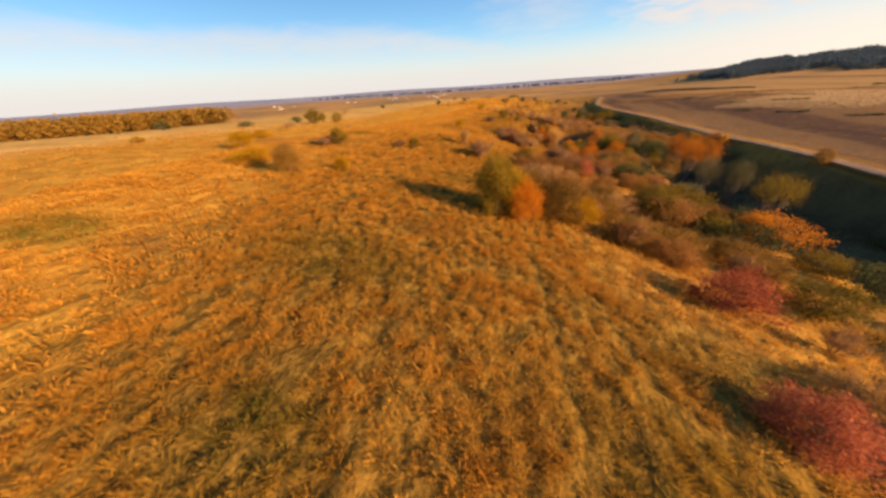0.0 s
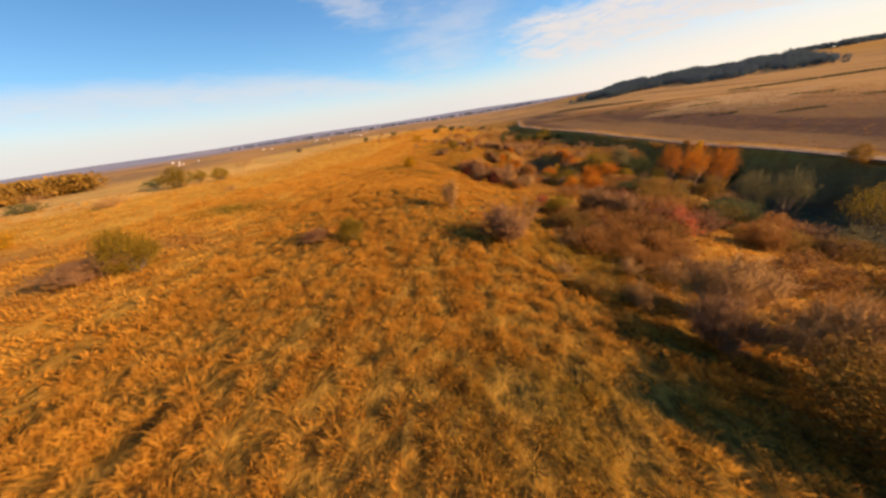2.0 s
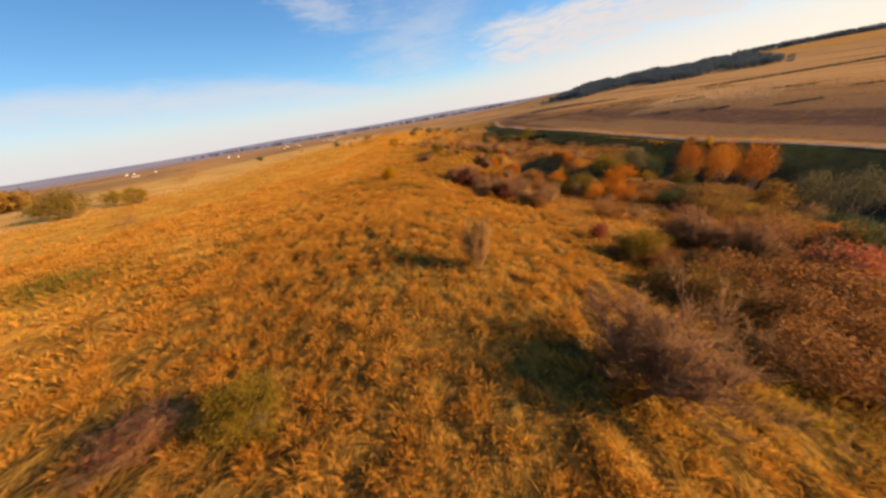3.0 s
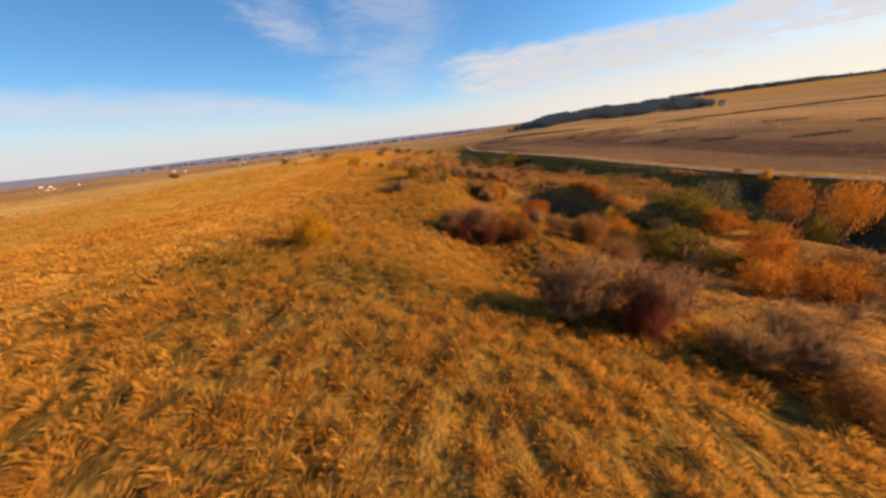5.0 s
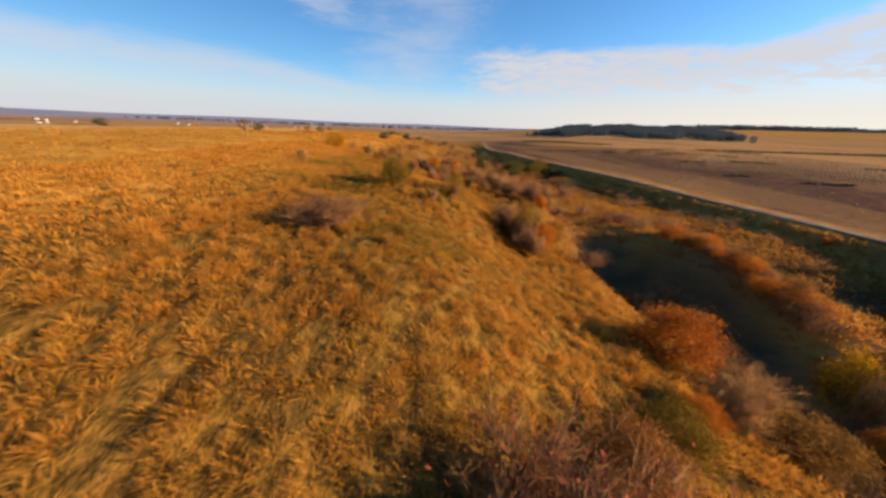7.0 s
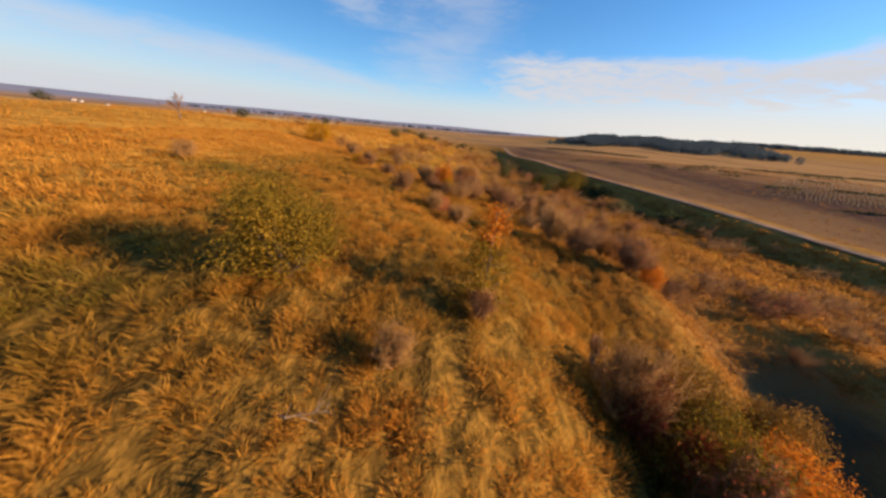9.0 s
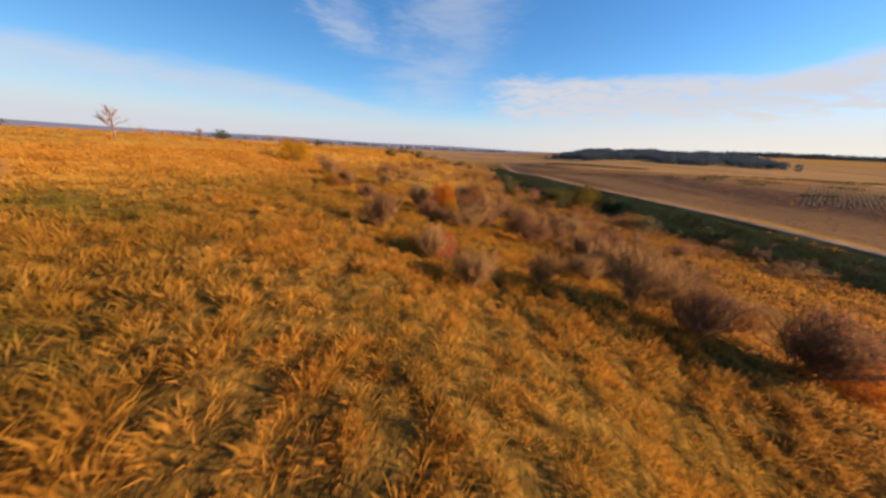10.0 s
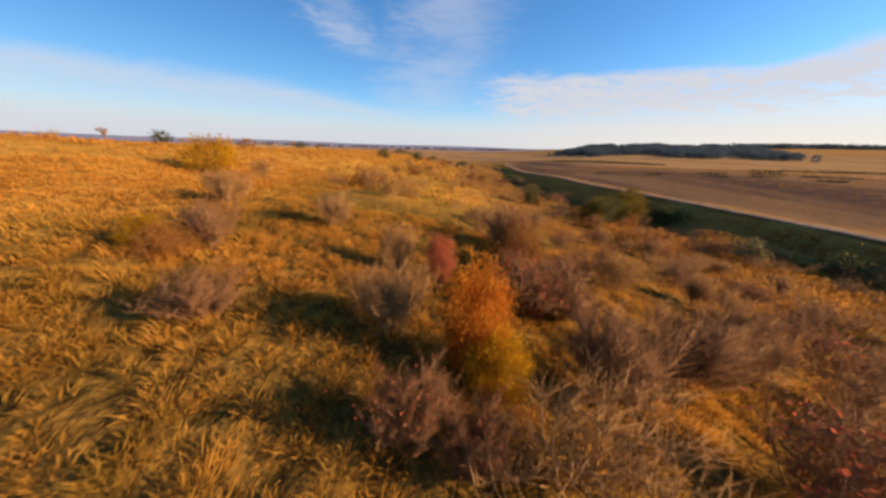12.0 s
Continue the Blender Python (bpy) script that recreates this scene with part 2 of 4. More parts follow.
EDGE_Y = (0, 30, 60, 80, 100, 130, 180)
EDGE_TOP = (-23.7, -24.0, -25.9, -25.4, -27.4, -32.5, -36.3)
EDGE_FOOT = (30.0, 24.8, 17.2, 20.1, 22.3, 21.0, 20.4)
ROAD_Y = (-200, 60, 100, 140, 168, 205, 260, 400)
ROAD_X = (52.0, 42.0, 39.0, 33.0, 28.0, 29.5, 36.0, 60.0)


def road_x(y):
    return np.interp(y, ROAD_Y, ROAD_X)


def road_z(y):
    return -8.9 - 0.7 * sm(64, 90, y) + 0.4 * sm(104, 126, y) - 2.9 * sm(170, 250, y)


def knoll(x, y, cx, cy, rx, ry):
    return np.exp(-((x - cx) / rx) ** 2 - ((y - cy) / ry) ** 2)


def height(x, y):
    """Plateau on one hand, a scarp with spurs, the valley floor, the track's bank and the fields beyond."""
    x, y = np.asarray(x, float), np.asarray(y, float)
    yc = np.clip(y, -40, 180)
    top = 0.46 - 0.048 * np.minimum(yc, 72) - 0.016 * np.maximum(yc - 72, 0) + 0.034 * np.clip(-22 - x, 0, 40)
    top = top - 9.5 * sm(-68, -300, x) - 8 * sm(-300, -900, x)
    foot = -7.64 - 0.029 * yc - 0.9 * sm(16, 26, x) - 1.1 * sm(17, 28, x) * sm(88, 70, y)
    a, b = np.interp(yc, EDGE_Y, EDGE_TOP), np.interp(yc, EDGE_Y, EDGE_FOOT)
    z = top + (foot - top) * sm(0, 1, (x - a) / (b - a))
    z = z - 1.2 * knoll(x, y, -2.5, 79, 4.5, 9) + 1.5 * knoll(x, y, 12.2, 82, 2.6, 9) - 2.9 * knoll(x, y, 6.2, 80.5, 3.8, 10) - 2.0 * knoll(x, y, -7, 62, 4, 6)
    z = z + 0.9 * knoll(x, y, -10.5, 88, 3.5, 6) + 0.8 * knoll(x, y, -12, 41, 5, 6) - 1.2 * knoll(x, y, 4, 68, 4.5, 8)
    z = z + 0.7 * knoll(x, y, -9, 73, 3, 5) + 0.6 * knoll(x, y, -1.5, 94, 3, 4) + 0.9 * knoll(x, y, 2.2, 91.5, 2.4, 4.5) + 1.15 * knoll(x, y, -6.2, 86, 2.6, 4.5)
    z = z - 0.9 * knoll(x, y, -21, 124, 9, 11) + 0.7 * knoll(x, y, -42, 122, 13, 26)
    z = z - sink(x, y)
    xr, zr = road_x(y), road_z(y)
    z = z + (zr - z) * sm(xr - 5.2, xr - 1.1, x)
    z = np.where(x > xr + 2, zr - 0.3 * sm(xr + 2, xr + 5, x) + 3.7 * sm(xr - 6, xr + 46, x) - 0.14 + 0.002 * (x - xr - 2), z)
    # far country
    r, az = np.hypot(x, y - 60), np.degrees(np.arctan2(x, y - 60))
    right = sm(6, 34, az)
    ahead = sm(190, 620, y) * (1 - right) + sm(260, 500, r) * right
    far = -21 + 14 * right + 27 * sm(520, 1120, r) * right + 33 * sm(1300, 3900, r) * (1 - right)
    far = far + 5 * np.sin(az * 0.21 + 1.0) * sm(1800, 3800, r)
    z = z + (far - z) * np.clip(ahead, 0, 1)
    z = np.where((x < -300) & (y < 600), z + (far - z) * sm(-420, -900, x), z)
    return z


def value_noise(x, y, scale, seed):
    """Smooth noise from -1 to 1 with features about 1 / scale metres wide."""
    t = np.random.default_rng(seed).uniform(-1, 1, (256, 256))
    u, v = np.asarray(x) * scale, np.asarray(y) * scale
    i, j = np.floor(u).astype(int), np.floor(v).astype(int)
    p, q = u - i, v - j
    p, q = p * p * (3 - 2 * p), q * q * (3 - 2 * q)
    g = lambda a, b: t[a % 256, b % 256]
    return (g(i, j) * (1 - p) + g(i + 1, j) * p) * (1 - q) + (g(i, j + 1) * (1 - p) + g(i + 1, j + 1) * p) * q


GREEN_SPOTS = ((-5.0, 1.5, 1.6), (-18.6, 4.5, 1.6), (-7.1, 7.5, 2.2), (-17.6, 94.4, 2.2), (-13.5, 83.4, 1.8), (-25.7, 37.6, 2.0),
               (-6.8, 23.0, 1.6), (-13.5, 56.3, 1.6), (-18.6, 57.5, 1.6), (-9.0, 76.6, 2.0), (-12.5, 88.6, 1.4), (4.5, 4.0, 2.4), (7.0, 8.5, 2.4), (-2.0, 31.5, 2.2), (0.6, 35.5, 2.6))
# the last three lie in the bowl, browning it to stand for its shade
RUST_SPOTS = ((-22.9, 30.9, 1.9), (-24.7, 27.2, 2.2), (-14.0, 5.3, 0.7), (-15.9, 30.6, 1.2), (-34, 31, 3.0), (-5.6, 12.0, 1.0), (-12.0, 66.0, 1.5), (6.5, 74, 4.5), (6.8, 80, 4.5), (7.0, 86, 4.5))


def flight_line(y):
    """Middle of the strip where the tussocks stand thickest."""
    return np.interp(y, (0, 15, 30, 47, 80, 100, 150), (0, -7, -10.3, -11.5, -7.8, -7.8, -6))


def green_share(x, y):
    v = 0.78 * sm(11, 19, x + 7.5 * sm(82, 92, y) + 2.5 * value_noise(x, y, 0.12, 3)) * sm(52, 62, y) * sm(road_x(y) - 3, road_x(y) - 6, x)
    v = v + 0.25 * sm(12, 20, x) * (1 - sm(52, 62, y)) * sm(road_x(y) - 3, road_x(y) - 6, x)
    v = v * (0.5 + 0.6 * value_noise(x, y, 0.3, 5)) * (1 - 0.6 * sm(road_x(y) - 9, road_x(y) - 5, x))
    v = np.maximum(v, sm(48, 88, y) * sm(-24, -14, x) * sm(6, 2, x) * np.clip(0.15 + 0.14 * sm(78, 88, y) + 0.5 * value_noise(x, y, 0.28, 6) + 0.3 * value_noise(x, y, 1.1, 7), 0, 0.7))
    for cx, cy, r in GREEN_SPOTS:
        v = np.maximum(v, 1.15 * knoll(x, y, cx, cy, r * 1.4, r * 0.9))
    return np.clip(v, 0, 0.95)


def rust_share(x, y):
    v = 0.6 * sm(road_x(y) - 14, road_x(y) - 7, x) * sm(66, 80, y) * sm(road_x(y), road_x(y) - 2, x)
    v = np.maximum(v, sm(6.5, 11.5, x - flight_line(y) + 2.5 * sm(82, 92, y) + 2.5 * value_noise(x, y, 0.1, 8)) * (0.55 + 0.45 * sm(38, 58, y)) * sm(road_x(y) - 3, road_x(y) - 6, x) * (0.66 + 0.34 * value_noise(x, y, 0.35, 9)))
    for cx, cy, r in RUST_SPOTS:
        v = np.maximum(v, 0.65 * knoll(x, y, cx, cy, r * 1.4, r * 0.8))
    return v


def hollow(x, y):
    """The bowl below the spur: no tussocks, its shade painted into the ground colour."""
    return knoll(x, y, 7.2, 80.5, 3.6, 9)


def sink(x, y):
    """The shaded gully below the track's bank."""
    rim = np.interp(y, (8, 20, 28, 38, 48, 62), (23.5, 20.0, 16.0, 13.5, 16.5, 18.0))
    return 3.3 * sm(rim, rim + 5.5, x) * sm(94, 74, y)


def relief(x, y):
    near = sm(75, 45, np.abs(x + 4)) * sm(190, 150, y)
    # tussock mounds under the grass, laid only in a strip along the camera's path
    lumps = sm(21, 13, np.abs(x - flight_line(y))) * sm(130, 112, y)
    tuft = 0.08 * np.abs(value_noise(x * 1.25, y * 0.8, 1.15, 14)) ** 0.8 + 0.07 * value_noise(x * 1.3, y * 0.8, 2.1, 15)
    r = tuft * lumps + 0.06 * value_noise(x, y, 0.45, 11) + 0.04 * value_noise(x * 1.5, y, 1.2, 12) + 0.22 * value_noise(x, y, 0.12, 13)
    off_road = sm(1.5, 3.5, np.abs(x - road_x(y)))
    return r * near * off_road * (x < road_x(y) + 40)


def surface(x, y):
    return height(x, y) + relief(np.asarray(x, float), np.asarray(y, float))


def mesh_object(name, verts, faces, mat, parent=None, smooth=False, layers=()):
    """One mesh from arrays of places and of triangles or quads."""
    verts, faces = np.asarray(verts, np.float32), np.asarray(faces, np.int32)
    me = bpy.data.meshes.new(name)
    n, k = faces.shape
    me.vertices.add(len(verts))
    me.vertices.foreach_set("co", verts.ravel())
    me.loops.add(n * k)
    me.loops.foreach_set("vertex_index", faces.ravel())
    me.polygons.add(n)
    me.polygons.foreach_set("loop_start", np.arange(0, n * k, k, dtype=np.int32))
    if smooth:
        me.polygons.foreach_set("use_smooth", np.ones(n, bool))
    for key, values in layers:
        at = me.attributes.new(key, "FLOAT", "POINT")
        at.data.foreach_set("value", np.asarray(values, np.float32))
    me.update(calc_edges=True)
    me.materials.append(mat)
    ob = new(name, me)
    ob.parent = parent
    return ob


def stretched(lo, hi, step, far_lo, far_hi, growth):
    mid = list(np.arange(lo, hi, step))
    out, s = [mid[-1]], step
    while out[-1] < far_hi:
        s = min(s * growth, 160)
        out.append(out[-1] + s)
    back, s = [mid[0]], step
    while back[-1] > far_lo:
        s = min(s * growth, 160)
        back.append(back[-1] - s)
    return np.array(back[:0:-1] + mid + out[1:])


def build_ground():
    xs = stretched(-23, 6, 0.2, -4300, 4300, 1.07)
    ys = stretched(-2, 116, 0.2, -900, 4600, 1.07)
    X, Y = np.meshgrid(xs, ys)
    Z = surface(X, Y)
    nx, ny = len(xs), len(ys)
    idx = np.arange(nx * ny).reshape(ny, nx)
    F = np.stack([idx[:-1, :-1], idx[:-1, 1:], idx[1:, 1:], idx[1:, :-1]], -1).reshape(-1, 4)
    x, y = X.ravel(), Y.ravel()
    xr = road_x(y)
    field = sm(xr + 1.2, xr + 3.5, x) * (1 - sm(700, 1100, np.hypot(x, y)))
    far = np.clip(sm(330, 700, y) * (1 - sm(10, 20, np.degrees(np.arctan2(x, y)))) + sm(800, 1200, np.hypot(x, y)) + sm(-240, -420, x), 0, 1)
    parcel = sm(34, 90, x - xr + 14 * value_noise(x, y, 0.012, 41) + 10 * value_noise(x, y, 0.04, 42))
    haze_tint = sm(1300, 2400, np.hypot(x, y))
    # strip along the flight line whose ground colour is darkened for that shade
    gap_shade = 0.93 * sm(15, 7, np.abs(x - flight_line(y))) * sm(135, 112, y)
    # the gully and the bowl carry their shade as a dark ground layer
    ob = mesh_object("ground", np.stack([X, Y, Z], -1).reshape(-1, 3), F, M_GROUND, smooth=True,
                     layers=(("green", green_share(x, y)), ("rust", rust_share(x, y)), ("field", field), ("far", far), ("haze_tint", haze_tint), ("gap_shade", gap_shade), ("parcel", parcel), ("stubble", 0.9 * sm(-47, -56, x + 3 * value_noise(x, y, 0.05, 44)) * sm(420, 250, y)), ("painted_shade", np.maximum(0.85 * sm(0.3, 2.2, sink(x, y) + 0.8 * value_noise(x, y, 0.15, 43)) * sm(xr - 0.6, xr - 2.5, x), (0.74 + 0.2 * value_noise(x, y, 0.6, 45)) * sm(0.25, 0.6, hollow(x, y))))))
    return tagged(ob, "rolling dry golden steppe grassland with a scarp and valley", "ground", kind="structure")


build_ground()


def build_road():
    """Dirt track on the bank: two wheel ruts and a grassy crown, as one ribbon."""
    ys = np.arange(-60, 330, 1.0)
    across = np.array([-1.3, -1.05, -0.75, -0.45, 0.0, 0.45, 0.75, 1.05, 1.3])
    lift = np.array([-0.12, 0.03, -0.02, 0.0, 0.06, 0.0, -0.02, 0.03, -0.12])
    V = []
    for y in ys:
        for a, h in zip(across, lift):
            V.append((road_x(y) + a, y, road_z(y) + 0.05 + h + 0.03 * float(value_noise(a * 3, y, 0.7, 21))))
    k = len(across)
    F = [(j * k + i, j * k + i + 1, j * k + k + i + 1, j * k + k + i) for j in range(len(ys) - 1) for i in range(k - 1)]
    return tagged(mesh_object("road", V, F, M_ROAD, smooth=True), "pale rutted dirt track along the valley bank", "track", kind="structure")


build_road()


# ---- grass ----
TRAILS = (((0.2, 11.8), (0.9, 8.4), (1.4, 5.8), (1.9, 3.0)), ((3.0, 9.2), (3.9, 6.8), (4.6, 5.0)))


def off_trail(x, y):
    keep = np.ones(len(x), bool)
    for line in TRAILS:
        for (ax, ay), (bx, by) in zip(line, line[1:]):
            d = np.array([bx - ax, by - ay])
            t = np.clip(((x - ax) * d[0] + (y - ay) * d[1]) / (d @ d), 0, 1)
            keep &= np.hypot(x - ax - t * d[0], y - ay - t * d[1]) > 0.24
    return keep


def build_grass(name, count, inner, outer, y0, y1, size, blades, width, seed, label, sides=(-1, 1), tilled=False, spread=0.2):
    """Tussocks: each a low mound of bent blades, combed by the wind, with open gaps between."""
    rng = np.random.default_rng(seed)
    x, y = np.zeros(0), np.zeros(0)
    while len(x) < count:
        ty = rng.uniform(y0, y1, count)
        tx = flight_line(ty) + rng.choice(sides, count) * rng.uniform(inner, outer, count)
        d = 0.5 + 0.5 * value_noise(tx, ty, 0.9, 31)
        ok = (rng.uniform(0, 1, count) < 0.62 + 0.5 * d) & off_trail(tx, ty) & (hollow(tx, ty) < 0.4) & ((tx > road_x(ty) + 2.5) if tilled else (tx < road_x(ty) - 2.2))
        x, y = np.append(x, tx[ok]), np.append(y, ty[ok])
    x, y = x[:count], y[:count]
    tall = size * (0.95 + 0.22 * value_noise(x, y, 0.5, 33) + rng.uniform(-0.2, 0.4, count))
    comb = -1.5 + 0.9 * value_noise(x, y, 0.09, 34) + 0.8 * value_noise(x, y, 0.5, 35) + rng.normal(0, 0.35, count)
    tone = rng.uniform(0, 1, count)
    n = count * blades
    rep = lambda v: np.repeat(v, blades)
    ang = rng.uniform(0, 2 * np.pi, n)
    out = rng.uniform(0, 1, n) ** 0.6
    rad = out * spread * rep(tall) / size
    bx, by = rep(x) + rad * np.cos(ang) * 0.85, rep(y) + rad * np.sin(ang) * 1.25
    lx = 0.3 * np.cos(rep(comb)) + 1.0 * out * np.cos(ang) + rng.normal(0, 0.35, n)
    ly = 0.3 * np.sin(rep(comb)) + 1.0 * out * np.sin(ang) + rng.normal(0, 0.35, n)
    lean_to = np.arctan2(ly, lx)
    lean = np.radians(rng.uniform(4, 26, n) + 28 * out)
    length = rep(tall) * rng.uniform(0.55, 1.0, n) * (1.1 - 0.3 * out)
    dx, dy = np.cos(lean_to), np.sin(lean_to)
    z = surface(bx, by) - 0.04 + 0.3 * rep(tall) * (1 - out ** 2)
    px, py = -dy, dx
    w = width * rng.uniform(0.6, 1.4, n)
    roll = rng.uniform(0, np.pi, n)
    cr, sr = np.cos(roll), np.sin(roll)
    h1, o1 = length * 0.55 * np.cos(lean * 0.6), length * 0.55 * np.sin(lean * 0.6)
    h2, o2 = h1 + length * 0.45 * np.cos(lean * 1.45), o1 + length * 0.45 * np.sin(lean * 1.45)
    V = np.zeros((n, 4, 3), np.float32)
    for k, (o, h, s) in enumerate(((0, 0, 0), (o1 * 0.8, h1 * 0.8, 1), (o2, h2, 0), (o1 * 0.8, h1 * 0.8, -1))):
        V[:, k, 0] = bx + dx * o + (px * cr - dx * sr * np.cos(lean)) * w * s
        V[:, k, 1] = by + dy * o + (py * cr - dy * sr * np.cos(lean)) * w * s
        V[:, k, 2] = z + h + sr * np.sin(lean) * w * s
    base = np.arange(n)[:, None] * 4
    F = (base[:, None, :] + np.array([[0, 1, 3], [1, 2, 3]])[None]).reshape(-1, 3)
    flat = V.reshape(-1, 3)
    layers = (("green", np.repeat(green_share(bx, by), 4)), ("rust", np.repeat(1.0 + 0 * bx if tilled else rust_share(bx, by), 4)),
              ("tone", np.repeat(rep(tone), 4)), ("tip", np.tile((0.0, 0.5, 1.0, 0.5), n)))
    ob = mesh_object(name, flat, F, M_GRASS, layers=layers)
    return tagged(ob, label, "grass", kind="stuff")


build_grass("tussock_grass", 19500, 0.0, 9.0, -2, 116, 0.30, 46, 0.0068, 101, "matted golden tussock grass, wind-combed and dry", spread=0.19)
build_grass("slope_grass", 30000, 8.5, 22.0, -2, 135, 0.27, 11, 0.018, 102, "dry straw-coloured grass on the slopes")
build_grass("outer_grass", 12000, 21.0, 48.0, 0, 170, 0.2, 6, 0.035, 103, "sparse dry grass on the plateau and valley floor")
build_grass("valley_turf", 8500, 20.0, 47.0, 74, 134, 0.40, 8, 0.04, 104, "tufted green and straw turf on the valley floor", (1,))
build_grass("field_tufts", 9000, 47.0, 120.0, 40, 250, 0.24, 5, 0.034, 105, "brown weed tufts over the tilled field", (1,), True)
build_grass("far_grass", 9000, 0.0, 38.0, 124, 235, 0.40, 5, 0.06, 106, "golden grass on the far end of the scarp")


# ---- shrubs and trees ----
def cones(p0, p1, r0, r1, sides=3):
    """Tapered sticks from p0 to p1."""
    p0, p1 = np.asarray(p0, float), np.asarray(p1, float)
    n = len(p0)
    d = p1 - p0
    d = d / (np.linalg.norm(d, axis=1)[:, None] + 1e-9)
    up = np.where(np.abs(d[:, 2:3]) < 0.9, [[0, 0, 1.0]], [[1.0, 0, 0]])
    a = np.cross(d, up)
    a /= np.linalg.norm(a, axis=1)[:, None] + 1e-9
    b = np.cross(d, a)
    r0, r1 = np.broadcast_to(r0, n), np.broadcast_to(r1, n)
    if sides == 3:
        q = np.array([0, 2.0944, 4.18879])
        o = a[:, None] * np.cos(q)[:, None] + b[:, None] * np.sin(q)[:, None]
        V = np.concatenate([p0[:, None] + o * r0[:, None, None], p1[:, None]], 1)
        F = (np.arange(n)[:, None, None] * 4 + np.array([[0, 1, 3], [1, 2, 3], [2, 0, 3]])[None]).reshape(-1, 3)
        return V.reshape(-1, 3), F
    V = np.zeros((n, 2 * sides, 3))
    for k in range(sides):
        q = 2 * np.pi * k / sides
        o = a * np.cos(q) + b * np.sin(q)
        V[:, k] = p0 + o * r0[:, None]
        V[:, sides + k] = p1 + o * r1[:, None]
    tri = []
    for k in range(sides):
        l = (k + 1) % sides
        tri += [[k, l, sides + l], [k, sides + l, sides + k]]
    F = (np.arange(n)[:, None, None] * 2 * sides + np.array(tri)[None]).reshape(-1, 3)
    return V.reshape(-1, 3), F


def join(*pieces):
    V, F, n = [], [], 0
    for v, f in pieces:
        V.append(v)
        F.append(f + n)
        n += len(v)
    return np.concatenate(V), np.concatenate(F)


def leaves(rng, centres, size, tall, wide):
    """Small folded leaves, two triangles each, in the proportions of a shrub that tall and wide."""
    n = len(centres)
    d = rng.normal(size=(n, 3))
    d /= np.linalg.norm(d, axis=1)[:, None]
    e = np.cross(d, rng.normal(size=(n, 3)))
    e /= np.linalg.norm(e, axis=1)[:, None]
    s = size * rng.uniform(0.6, 1.35, n)[:, None]
    scale = np.array([2 / wide, 2 / wide, 1 / tall])
    fold = np.cross(d, e) * s * 0.25
    V = np.stack([centres - d * s * scale, centres + (e * s * 0.55 + fold) * scale, centres + d * s * scale, centres + (-e * s * 0.55 + fold) * scale], 1)
    F = (np.arange(n)[:, None, None] * 4 + np.array([[0, 1, 2], [0, 2, 3]])[None]).reshape(-1, 3)
    return V.reshape(-1, 3), F


def crown_points(rng, clusters, low, lumpy):
    """Cluster centres of a crown one high and two wide, with lumps and gaps."""
    out = []
    ph = rng.uniform(0, 6.3, 6)
    while len(out) < clusters:
        q, c = rng.uniform(0, 2 * np.pi), rng.uniform(-0.85, 1)
        s = math.sqrt(1 - c * c)
        r = 0.78 + lumpy * (math.sin(3 * q + ph[0]) * 0.5 + math.sin(5 * q + 4 * c + ph[1]) * 0.5) + 0.12 * math.sin(7 * c + ph[2])
        r *= rng.uniform(0.5, 1.0) ** 0.5
        z = low + (1 - low) * (0.5 + 0.5 * c * min(1.0, r * 1.25))
        if math.sin(4 * q + ph[3]) * math.sin(5 * c + ph[4]) < -0.72:
            continue
        out.append((s * r * math.cos(q), s * r * math.sin(q), z))
    return np.array(out)


def leafy_shape(seed, clusters, per, size, tall, wide, low=0.02, lumpy=0.3):
    rng = np.random.default_rng(seed)
    c = crown_points(rng, clusters, low, lumpy)
    spread = np.array([0.16, 0.16, 0.085])
    pts = np.repeat(c, per, 0) + rng.normal(size=(clusters * per, 3)) * spread
    tips = c[rng.permutation(clusters)[:26]]
    away = tips - [0, 0, 0.3]
    away = away / np.linalg.norm(away, axis=1)[:, None] + [0, 0, 0.35]
    shoots = tips[:, None] + away[:, None] * rng.uniform(0.0, 1.0, (26, per // 2, 1)) * rng.uniform(0.12, 0.34, (26, 1, 1)) * [1, 1, 0.6]
    pts = np.concatenate([pts, (shoots + rng.normal(size=shoots.shape) * 0.022).reshape(-1, 3)])
    pts[:, 2] = np.clip(pts[:, 2], 0.03, 1.12)
    foliage = leaves(rng, pts, size, tall, wide)
    k = min(26, clusters)
    ends = c[rng.permutation(clusters)[:k]]
    start = rng.normal(size=(k, 3)) * [0.05, 0.05, 0.0] + [0, 0, -0.03]
    mid = start * 0.55 + ends * 0.45 + rng.normal(size=(k, 3)) * 0.04
    t = 0.022
    parts = 4
    order = np.argsort(np.arctan2(ends[:, 1], ends[:, 0]))
    wood = [join(cones(start[i], mid[i], t, t * 0.6, 4), cones(mid[i], ends[i], t * 0.6, t * 0.15, 3)) for i in np.array_split(order, parts)]
    return wood, foliage


